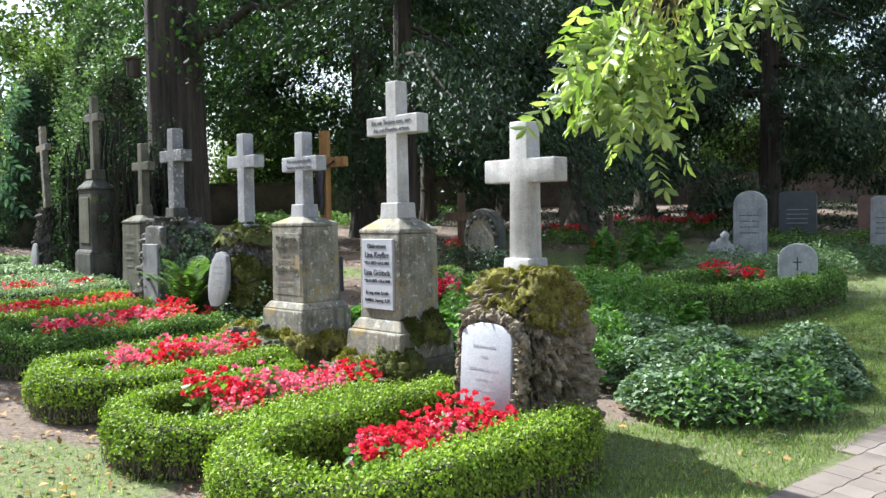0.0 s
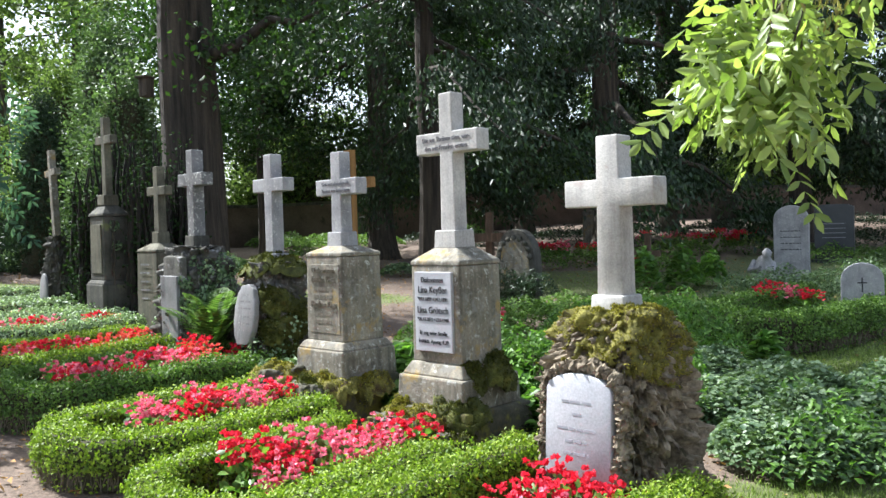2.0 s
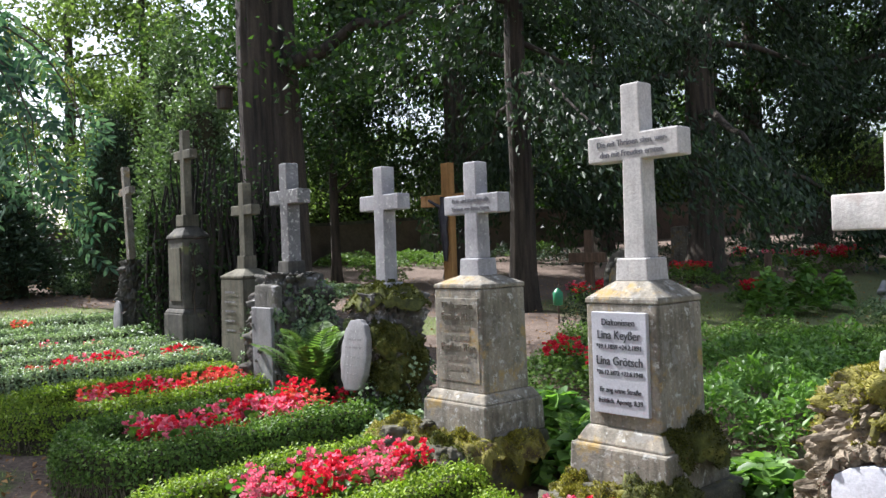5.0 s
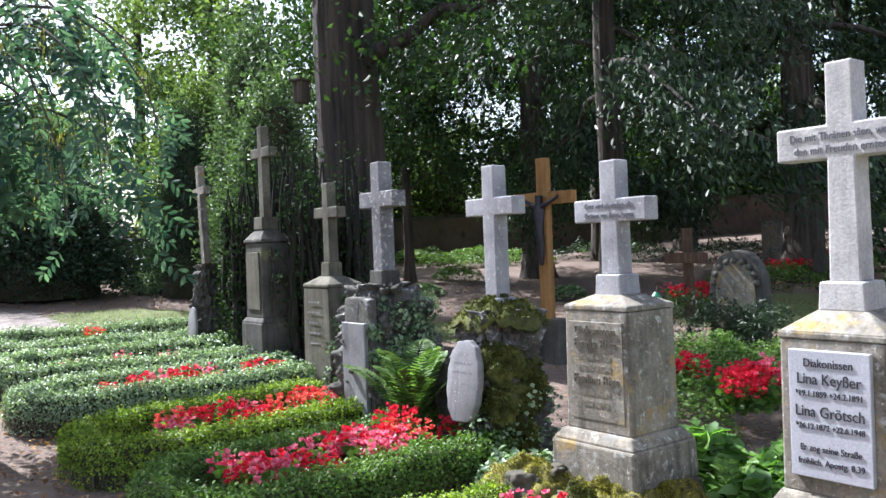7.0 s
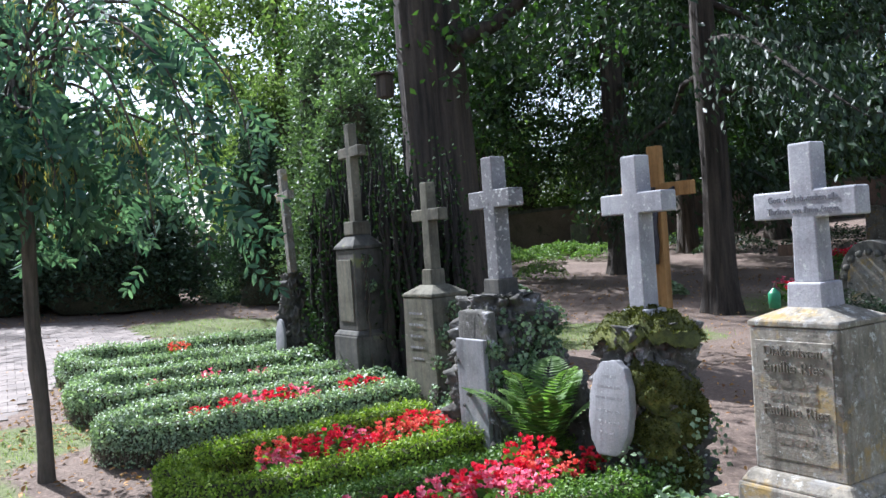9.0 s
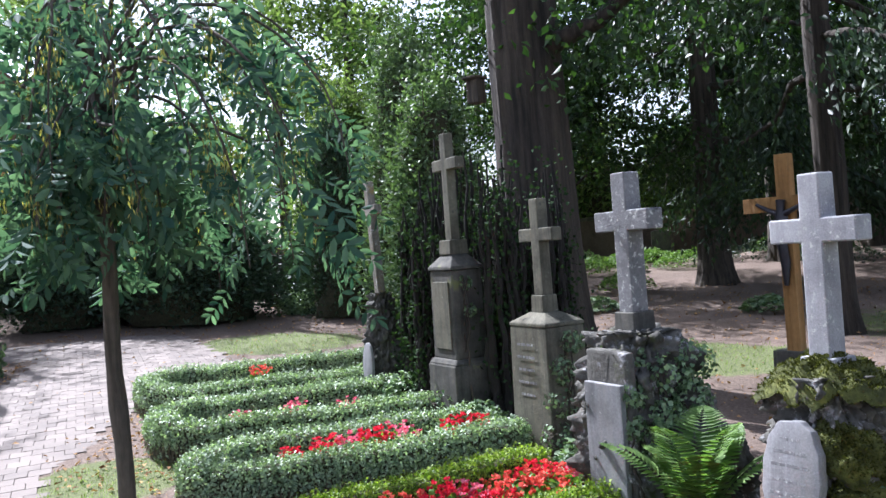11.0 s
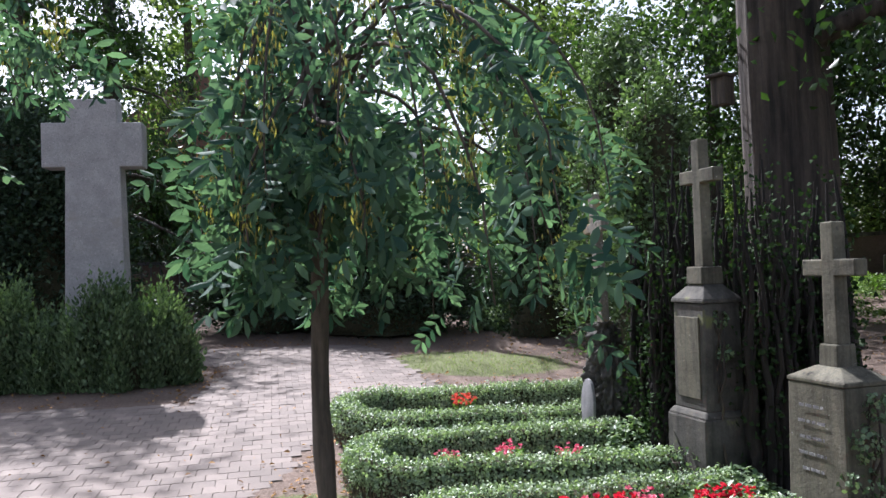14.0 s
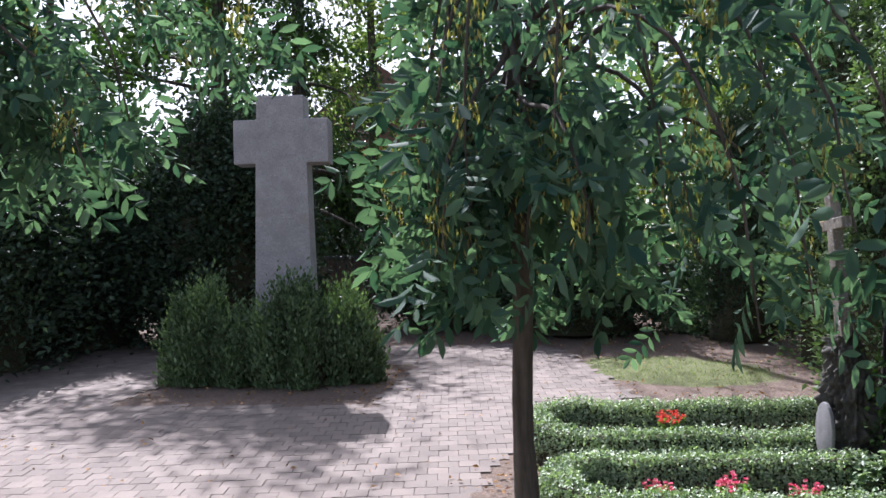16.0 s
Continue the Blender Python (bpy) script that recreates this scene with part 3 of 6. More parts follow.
# ---- gravestones of the row ----
def cross_a():
    x, y = 0.106, 5.753
    t = thing("rock_monument", x, y, "mossy rockwork grave monument with a pale stone cross and marble plaque", "gravestone", "crosses of the grave row", h=0.016)
    part("rockwork", ring_rock(0.66, 0.60, 0.87, 0.82, 0.04, 1.3, 240, 140, 3.1, 0.026, 0.66), M_ROCK, t, flat=True)
    bm = ring_rock(0.69, 0.63, 0.90, 0.83, 0.05, 1.3, 160, 110, 2.8, 0.012, 0.66)
    low = [f for f in bm.faces if f.calc_center_median().z < 0.735 + 0.16 * noise.fractal(f.calc_center_median() * 5, 0.8, 2, 4) - 0.10 * smooth((f.calc_center_median().x - 0.16) / 0.14)]
    bmesh.ops.delete(bm, geom=low, context="FACES")
    mo = part("moss", rough(bm, 0.02, 17, 3), M_MOSS, t, "brown and yellow-green cushion of moss")
    tuft(mo, 15000, 0.013, M_MOSSL, 4)
    pl = [(-0.16, 0.0), (0.16, 0.0), (0.16, 0.35), (0.15, 0.378), (0.105, 0.405), (0.045, 0.42), (-0.045, 0.42), (-0.105, 0.405), (-0.15, 0.378), (-0.16, 0.35)]
    p = part("plaque", slab(pl, -0.02, 0.03, 0.004), M_PLAQUE, t, "pale marble plaque with a rounded top")
    p.matrix_local = pose(0.035, -0.362, 0.24, -4, 0, 0)
    rim = bmesh.new()
    r = random.Random(8)
    for k, (px, pz) in enumerate(path_points([(-0.18, 0.0), (-0.185, 0.35), (-0.13, 0.425), (0.0, 0.452), (0.13, 0.425), (0.185, 0.35), (0.18, 0.0)], 0.010)):
        c = bmesh.ops.create_icosphere(rim, subdivisions=3, radius=1.0)["verts"]
        bmesh.ops.scale(rim, vec=(r.uniform(0.007, 0.02), r.uniform(0.02, 0.055), r.uniform(0.012, 0.036)), verts=c)
        bmesh.ops.rotate(rim, cent=(0, 0, 0), matrix=Matrix.Rotation(r.uniform(-1.2, 1.2), 3, "Y"), verts=c)
        for v in c:
            v.co += noise.noise_vector(v.co * 60 + Vector((k, 0, 0))) * 0.02
        bmesh.ops.translate(rim, vec=(0.035 + px + r.uniform(-0.012, 0.012), -0.335 + pz * 0.07, 0.24 + pz), verts=c)
    part("rock_rim", rim, M_ROCK, t, "craggy stones set round the plaque", flat=True)
    bars([(0, 0.30, 0.16), (0, 0.25, 0.05), (0, 0.19, 0.2), (0, 0.14, 0.12), (0, 0.09, 0.14)], p, M_INKPALE, -0.021, 0.014)
    bm = bmesh.new()
    box(bm, 0, 0, 0.86, 0.175, 0.165, 0.10, 0.93, 0.008)
    part("socket", bm, M_WHITE, t)
    part("cross", cross_mesh(0.955, 0.115, 0.70, 0.455, 0.12, 0.51, 0.11), M_WHITE, t)


def pedestal_monument(name, x, y, label, w, d, tiers, cap_h, cross, m, mc, turn=TURN, lean=(0, 0), sock=(0.16, 0.1), h=0.0):
    """A stone pedestal of tiers (z, width, depth, height, taper) with a low hipped cap, a socket and a cross."""
    t = thing(name, x, y, label, "gravestone", "crosses of the grave row", turn, h, lean=lean)
    for nm, z, tw, td, th, tp in tiers:
        bm = bmesh.new()
        box(bm, 0, 0, z, tw, td, th, tp, 0.012 if nm != "body" else 0.009)
        if nm == "foundation":
            bmesh.ops.subdivide_edges(bm, edges=list(bm.edges), cuts=3, use_grid_fill=True)
            rough(bm, 0.03, 6, x)
        part(nm, bm, M_FOOT if nm == "foundation" else m, t, flat=(nm != "foundation"))
    z = tiers[-1][1] + tiers[-1][4]
    bm = bmesh.new()
    box(bm, 0, 0, z + 0.002, w, d, 0.022, 1.0, 0.005)
    box(bm, 0, 0, z + 0.024, w, d, cap_h, 0.42, 0.006)
    part("cap", bm, m, t, flat=True)
    z += 0.024 + cap_h
    bm = bmesh.new()
    box(bm, 0, 0, z - 0.01, sock[0], sock[0] * 0.95, sock[1], 0.94, 0.007)
    part("socket", bm, mc, t, flat=True)
    part("cross", cross_mesh(z + sock[1] - 0.012, *cross), mc, t, flat=True)
    return t


cross_a()

mb = pedestal_monument("plaque_monument", -0.685, 6.568, "weathered sandstone pedestal monument with tall grey cross and white plaque", 0.366, 0.327,
                       [("foundation", -0.08, 0.60, 0.56, 0.34, 0.94), ("plinth", 0.255, 0.50, 0.46, 0.17, 0.97), ("moulding", 0.425, 0.46, 0.42, 0.07, 0.82), ("body", 0.492, 0.365, 0.325, 0.52, 0.985)],
                       0.075, (0.098, 0.745, 0.46, 0.115, 0.535, 0.095), M_GREY, M_WHITE, sock=(0.165, 0.10), h=0.023)
bm = bmesh.new()
box(bm, 0, -0.172, 0.555, 0.275, 0.022, 0.425, 1.0, 0.003)
bp = part("plaque", bm, M_PLAQUE, mb, "white plaque with black lettering", flat=True)
for text, size, z in (("Diakonissen", 0.040, 0.925), ("Lina Keyßer", 0.052, 0.868), ("*19.1.1859 +24.2.1891", 0.029, 0.826), ("Lina Grötsch", 0.052, 0.760), ("*26.12.1872 +22.6.1948", 0.028, 0.718), ("Er zog seine Straße", 0.031, 0.645), ("fröhlich. Apostg. 8.39", 0.030, 0.600)):
    letters(text, size, 0.0, -0.1845, z, M_INK, bp, 0.0015, squeeze=0.86)
letters("Die mit Thränen säen, wer-", 0.039, 0, -0.0485, 1.684, M_INKTHIN, mb, squeeze=0.82)
letters("den mit Freuden ernten.", 0.039, 0, -0.0485, 1.638, M_INKTHIN, mb, squeeze=0.85)
for k, (mx, my, mz, w, rx, ry) in enumerate(((0.17, -0.10, 0.42, 0.20, 20, 25), (0.20, 0.05, 0.44, 0.26, 0, 25), (0.2, -0.2, 0.28, 0.3, 25, 20), (-0.18, -0.24, 0.24, 0.3, 25, -5), (0.05, -0.26, 0.22, 0.28, 25, 0))):
    moss(mb, w, w * 0.8, 0, 0.09 if k < 2 else 0.04, 3.0 + k, 0.05, M_MOSSD if k < 3 else M_MOSS, pose(mx, my, mz, rx, ry, 0))

mc = pedestal_monument("inscribed_monument", -1.502, 7.385, "lichen-covered sandstone pedestal grave monument with a pale cross", 0.37, 0.327,
                       [("foundation", -0.1, 0.56, 0.54, 0.36, 0.95), ("plinth", 0.255, 0.49, 0.45, 0.175, 0.97), ("moulding", 0.43, 0.47, 0.43, 0.05, 0.85), ("body", 0.478, 0.375, 0.33, 0.54, 0.97)],
                       0.045, (0.098, 0.52, 0.42, 0.105, 0.345, 0.09), M_GREY, M_LICHEN, sock=(0.15, 0.10))
bm = bmesh.new()
box(bm, 0, -0.1610, 0.53, 0.31, 0.012, 0.44, 1.0, 0.002)
cp = part("inscription_panel", bm, M_GREY, mc, "sunken panel with raised lettering", flat=True)
letters("Diakonissen", 0.054, 0, -0.1685, 0.915, M_RELIEF, cp, 0.005, squeeze=0.9)
letters("Emilie Ries", 0.060, 0, -0.1685, 0.855, M_RELIEF, cp, 0.005, squeeze=0.95)
letters("Pauline Ries", 0.060, 0, -0.1685, 0.695, M_RELIEF, cp, 0.005, squeeze=0.92)
bars([(0, 0.80, 0.2), (0, 0.75, 0.2), (0, 0.64, 0.18), (0, 0.59, 0.16)], cp, M_RELIEF, -0.1685, 0.03)
letters("Gott wird abwischen alle", 0.035, 0, -0.046, 1.478, M_INKTHIN, mc, squeeze=0.8)
letters("Thränen von ihren Augen.", 0.035, 0, -0.046, 1.434, M_INKTHIN, mc, squeeze=0.8)
for k, (mx, my, mz, w) in enumerate(((0.1, -0.25, 0.2, 0.5), (-0.15, -0.33, 0.1, 0.5), (0.28, -0.05, 0.2, 0.34), (-0.05, -0.45, 0.06, 0.5))):
    moss(mc, w, w * 0.7, 0, 0.08, 13.0 + k, 0.06, M_MOSSD if k % 2 else M_MOSS, pose(mx, my, mz, 18, 0, 0))

# two rock-mounted crosses with slabs
td = thing("rock_monument", -2.2, 8.14, "moss-grown rock with a lichened grey stone cross on top", "gravestone", "crosses of the grave row")
part("rockwork", ring_rock(0.46, 0.44, 0.90, 0.82, 0.06, 4.0), M_TUFA, td)
moss(td, 0.49, 0.47, 0.865, 0.11, 21.0, 0.05, M_MOSSD, None, "thick green moss", 12000)
for sx, sy, sz, w, rx, ry in ((0.17, -0.15, 0.66, 0.28, 40, 40), (0.21, 0.0, 0.52, 0.34, 0, 75), (0.17, -0.17, 0.42, 0.26, 70, 30), (0.21, -0.08, 0.25, 0.3, 20, 70), (-0.16, 0.05, 0.74, 0.24, 0, -40)):
    moss(td, w, w * 0.8, 0, 0.05, 25.0 + sx * 9, 0.05, M_MOSSD, pose(sx, sy, sz, rx, ry, 0))
bm = bmesh.new()
box(bm, 0, 0, 0.91, 0.16, 0.15, 0.07, 0.95, 0.006)
part("socket", bm, M_LICHEN, td, flat=True)
part("cross", cross_mesh(0.975, 0.10, 0.745, 0.40, 0.10, 0.565, 0.10, 1.0), M_LICHEN, td, flat=True)
ROUND = []
for a in np.linspace(-1.25, math.pi + 1.25, 46):
    r = 1 + 0.022 * math.cos(13 * a)
    ROUND.append((0.132 * r * math.copysign(abs(math.cos(a)) ** 0.75, math.cos(a)), 0.215 + 0.225 * r * math.sin(a)))
ts = thing("leaning_slab", -2.375, 7.885, "small pale scalloped marble slab leaning against the mossy rock", "gravestone", h=0.33, lean=(-8, 0))
ps = part("slab", slab(ROUND, -0.022, 0.022, 0.005), M_TABLET, ts)
bars([(0, 0.36, 0.1), (0, 0.31, 0.16), (0, 0.26, 0.18), (0, 0.20, 0.16), (0, 0.15, 0.18), (0, 0.10, 0.12)], ps, M_SHADY, -0.0222, 0.014)

def mossy_boulder(x, y, w, d, h, seed, cap, label):
    """A rough low rock half under moss."""
    t = thing("boulder", x, y, label, "rock", "rocks at the monuments' feet", turn=TURN + seed * 17 % 40)
    part("rock", ring_rock(w, d, h, 0.62, 0.06, seed, 72, 40, 2.6, 0.012), M_TUFA if cap is None else M_FOOT, t)
    if cap is not None:
        moss(t, w * 0.92, d * 0.92, h * 0.72, h * 0.32, seed, 0.05, cap, n=4500)
    return t


mossy_boulder(-2.72, 8.52, 0.56, 0.34, 0.56, 31.0, None, "lichen-spotted rough rock between two rock monuments")
mossy_boulder(*row(2.55, 0.02), 0.52, 0.46, 0.30, 33.0, M_MOSS, "low rock under straw-yellow moss at the pedestal's foot")
mossy_boulder(*row(2.18, 0.06), 0.40, 0.34, 0.26, 35.0, M_MOSSD, "low dark mossy rock at the pedestal's foot")
mossy_boulder(*row(1.28, 0.18), 0.36, 0.30, 0.24, 37.0, M_MOSS, "low mossy rock before the plaque monument")
mossy_boulder(*row(0.92, 0.16), 0.34, 0.28, 0.22, 39.0, M_MOSSD, "low dark mossy rock before the plaque monument")

te = thing("rock_monument", -3.077, 8.781, "dark ivy-grown rock with a grey lichened stone cross on top", "gravestone", "crosses of the grave row")
part("rockwork", ring_rock(0.62, 0.60, 0.98, 0.72, 0.07, 9.0), M_TUFA, te)
bm = bmesh.new()
box(bm, 0, 0, 0.98, 0.15, 0.15, 0.1, 0.95, 0.006)
part("socket", bm, M_DARK, te, flat=True)
part("cross", cross_mesh(1.075, 0.105, 0.72, 0.40, 0.105, 0.525, 0.105, 1.0), M_SHADY, te, flat=True)
bm = bmesh.new()
box(bm, 0.08, -0.30, 0.0, 0.27, 0.03, 0.76, 1.0, 0.005)
pe = part("slab", bm, M_TABLET, te, "pale slab set against the rock", flat=True)
bm = bmesh.new()
box(bm, 0.075, -0.255, -0.05, 0.33, 0.055, 0.97, 0.94, 0.012)
bmesh.ops.subdivide_edges(bm, edges=list(bm.edges), cuts=4, use_grid_fill=True)
part("backing_stone", rough(bm, 0.02, 9, 5), M_TUFA, te, "dark lichened stone behind the slab")

mf = pedestal_monument("ivy_monument", -3.798, 9.645, "grey stone pedestal monument with small cross and climbing ivy", 0.398, 0.304,
                       [("foundation", -0.1, 0.5, 0.4, 0.22, 0.97), ("body", 0.12, 0.42, 0.32, 0.78, 0.93)],
                       0.06, (0.088, 0.62, 0.36, 0.085, 0.43, 0.08), M_OLIVE, M_OLIVE, sock=(0.13, 0.12), h=-0.02)
bars([(-0.02, 0.78, 0.18), (-0.02, 0.70, 0.2), (-0.02, 0.62, 0.18), (-0.02, 0.54, 0.2), (-0.02, 0.46, 0.16)], mf, M_SHADY, -0.158, 0.02)

mg = pedestal_monument("tall_monument", -4.654, 10.281, "tall dark stone grave monument with a narrow cross and sunken panel", 0.35, 0.28,
                       [("foundation", -0.1, 0.46, 0.4, 0.18, 0.98), ("plinth", 0.08, 0.42, 0.36, 0.47, 0.97), ("moulding", 0.55, 0.41, 0.35, 0.04, 0.84), ("body", 0.588, 0.335, 0.275, 0.655, 0.95)],
                       0.10, (0.082, 0.80, 0.36, 0.085, 0.61, 0.075), M_DARK, M_OLIVE, sock=(0.17, 0.11), h=-0.042)
bm = bmesh.new()
box(bm, 0, -0.1385, 0.66, 0.24, 0.012, 0.5, 1.0, 0.004)
part("inscription_panel", bm, M_OLIVE, mg, flat=True)

mh = thing("leaning_cross", -5.6, 10.95, "weathered thin leaning stone cross on a narrow rock with tablet", "gravestone", "crosses of the grave row", lean=(0, -5))
part("rockwork", ring_rock(0.34, 0.32, 0.95, 0.6, 0.05, 14.0), M_DARK, mh)
part("cross", cross_mesh(0.93, 0.075, 1.02, 0.30, 0.075, 0.80, 0.07), M_GREY, mh, flat=True)
OVAL = [(0.10 * math.cos(a), 0.19 * math.sin(a)) for a in np.linspace(0, 2 * math.pi, 20, endpoint=False)]
part("tablet", slab(OVAL, -0.012, 0.012, 0.003), M_TABLET, mh, "pale oval tablet").matrix_local = pose(0.02, -0.19, 0.36, -4, 0, 0)


# ---- hedges of the graves ----
def hedge(name, pts, w, h, material, label, dens=2600, leaf=0.022, group="clipped box hedges round the graves"):
    """A clipped box hedge along plan points: solid shade-coloured core, stems, and leaves all over."""
    t = thing(name, pts[0][0], pts[0][1], label, "hedge", group, turn=0)
    o = t.matrix_world.translation
    P = path_points(pts, 0.05)
    for _ in range(3):
        P = [P[0]] + [((a[0] + 2 * b[0] + c[0]) / 4, (a[1] + 2 * b[1] + c[1]) / 4) for a, b, c in zip(P, P[1:], P[2:])] + [P[-1]]
    bm = bmesh.new()
    last = None
    prof = [(-0.40, 0.06), (-0.46, 0.5), (-0.40, 0.9), (-0.2, 0.97), (0.2, 0.97), (0.40, 0.9), (0.46, 0.5), (0.40, 0.06)]
    cs, ns = [], []
    for k, (x, y) in enumerate(P):
        a, b = P[max(0, k - 1)], P[min(len(P) - 1, k + 1)]
        tx, ty = b[0] - a[0], b[1] - a[1]
        l = math.hypot(tx, ty) or 1
        nx, ny = -ty / l, tx / l
        g = float(gz(x, y))
        wob = 1 + 0.12 * noise.noise(Vector((x * 3, y * 3, 1)))
        hh = h * (1 + 0.10 * noise.noise(Vector((x * 2.5, y * 2.5, 7))))
        ring = [(x + nx * u * w * wob * 0.86 - o.x, y + ny * u * w * wob * 0.86 - o.y, g + v * hh * 0.92 - o.z) for u, v in prof]
        vr = [bm.verts.new(p) for p in ring]
        if last:
            for i in range(len(vr) - 1):
                bm.faces.new((last[i], last[i + 1], vr[i + 1], vr[i]))
        else:
            bm.faces.new(vr)
        last = vr
        cs.append((x - o.x, y - o.y, g - o.z, nx, ny, w * wob, hh, tx / l, ty / l))
    bm.faces.new(last[::-1])
    part("shade_core", bm, M_CORE, t, "solid dark brown core standing for the shaded twigs inside the hedge")
    C = np.array(cs)
    length = len(P) * 0.05
    n = int(dens * length * (2 * h + w))
    i = rng.integers(0, len(C), n)
    c = C[i]
    per = rng.uniform(0, 2 * h + w, n)
    side = np.where(per < h, -1.0, np.where(per > h + w, 1.0, 0.0))
    v = np.where(side < 0, per / h, np.where(side > 0, (per - h - w) / h, 1.0))
    u = np.where(side == 0, (per - h) / w - 0.5, side * 0.5)
    v = np.clip(v, 0.05, 1.0)
    v = np.where((v < 0.35) & (rng.uniform(0, 1, n) < 0.7), v + 0.38, v)
    corner = np.clip((np.abs(u) - 0.36) / 0.14, 0, 1) * np.clip((v - 0.8) / 0.2, 0, 1)
    u, v = u * (1 - 0.14 * corner), v * (1 - 0.07 * corner)
    along = rng.uniform(-0.04, 0.04, n)
    lump = np.array([noise.noise(Vector((a * 9, b * 9, e * 9))) for a, b, e in zip(c[:, 0] + c[:, 3] * u, c[:, 1] + c[:, 4] * u, v * h)])
    off = lump * 0.026 + rng.normal(size=n) * 0.014 - 0.006
    outn = np.stack((c[:, 3] * np.sign(u) * (side != 0), c[:, 4] * np.sign(u) * (side != 0), (side == 0) * 1.0 + 0.25), -1)
    pos = np.stack((c[:, 0] + c[:, 3] * u * c[:, 5] + c[:, 7] * along, c[:, 1] + c[:, 4] * u * c[:, 5] + c[:, 8] * along, c[:, 2] + v * c[:, 6]), -1) + outn * off[:, None]
    for e, sgn in ((0, -1), (-1, 1)):
        m = int(dens * w * h)
        q = C[e]
        uu, vv = rng.uniform(-0.5, 0.5, m), rng.uniform(0.07, 1, m)
        pe_ = np.stack((q[0] + q[3] * uu * w + sgn * q[7] * 0.03, q[1] + q[4] * uu * w + sgn * q[8] * 0.03, q[2] + vv * h), -1) + rng.normal(size=(m, 3)) * 0.012
        pos = np.concatenate((pos, pe_))
        outn = np.concatenate((outn, np.tile((sgn * q[7], sgn * q[8], 0.3), (m, 1))))
    d = outn * 0.45 + rng.normal(size=pos.shape)
    L = rng.uniform(0.8, 1.4, len(pos)) * leaf
    leaves("foliage", pos, d, L, L * 0.66, material, t, "", 0.2, outn * 1.5)
    m = int(420 * length)
    q = C[rng.integers(0, len(C), m)]
    sg = rng.choice((-1.0, 1.0), m) * rng.uniform(0.36, 0.5, m)
    tl_ = h * rng.uniform(0.35, 0.75, m)
    tp = np.stack((q[:, 0] + q[:, 3] * sg * w + q[:, 7] * rng.uniform(-0.03, 0.03, m), q[:, 1] + q[:, 4] * sg * w + q[:, 8] * rng.uniform(-0.03, 0.03, m), q[:, 2] + tl_ * 0.5), -1)
    tagged(leaves("stem_mass", tp, np.stack((rng.normal(size=m) * 0.22, rng.normal(size=m) * 0.22, np.ones(m)), -1), tl_, np.full(m, 0.006), M_TWIG, t, "bare brown stems at the foot", 0.4), kind="stuff")
    return t


def grave_u(near, far, front, back, shift=0.0, w=0.26, h=0.36, m=M_BOX, label="clipped dark green box hedge in a U round a grave", dens=7000, leaf=0.024):
    """A U of hedge: the arms at near and far, closed at the path side; shift slants the front along the row."""
    a, b = near + w * 0.5, far - w * 0.5
    pts = [row(near, back), row(near + shift * 0.5, (front + back) / 2), row(near + shift, front - 0.3), row(near + shift + 0.06, front - 0.12), row(near + shift + 0.22, front), row(far + shift - 0.22, front), row(far + shift - 0.06, front - 0.12), row(far + shift, front - 0.3), row(far + shift * 0.5, (front + back) / 2), row(far, back)]
    return hedge("box_hedge", pts, w, h, m, label, dens, leaf)


grave_u(-0.47, 0.36, 1.66, 0.20, -0.02, 0.215, 0.32, M_BOXY, "bright green clipped box hedge in a U round a grave", 15000, 0.0165)
grave_u(0.72, 1.47, 1.60, 0.40, -0.04, 0.185, 0.26, M_BOXY, "yellow-green clipped box hedge in a U round a grave", 15000, 0.0165)
grave_u(1.82, 2.56, 1.54, 0.25, 0.03, 0.19, 0.26, M_BOXY, "olive-green clipped box hedge in a U round a grave", dens=13000, leaf=0.0175)
grave_u(3.12, 3.80, 1.42, -0.30, 0.03, 0.21, 0.28, M_BOX, dens=12000, leaf=0.0185)
grave_u(4.28, 5.02, 1.42, -0.20, 0.05, 0.19, 0.27, M_BOXY, "light green clipped box hedge in a U round a grave", 12000, 0.0185)
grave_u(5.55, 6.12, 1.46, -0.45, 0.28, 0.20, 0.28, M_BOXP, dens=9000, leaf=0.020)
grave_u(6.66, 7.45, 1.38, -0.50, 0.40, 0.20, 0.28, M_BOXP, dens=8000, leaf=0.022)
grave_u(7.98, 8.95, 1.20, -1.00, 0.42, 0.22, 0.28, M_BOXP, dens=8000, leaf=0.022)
hedge("box_hedge", [(1.25, 10.35), (1.45, 9.85), (1.85, 9.6), (2.35, 9.95), (2.95, 10.6), (3.55, 11.5), (3.6, 12.0)], 0.34, 0.36, M_BOX, "low curved box hedge before a small grave", 6000, 0.026)
hedge("box_hedge", [(1.5, 10.75), (2.1, 11.4), (2.9, 12.4)], 0.28, 0.34, M_BOX, "low straight box hedge beside a small grave", 4500, 0.028)


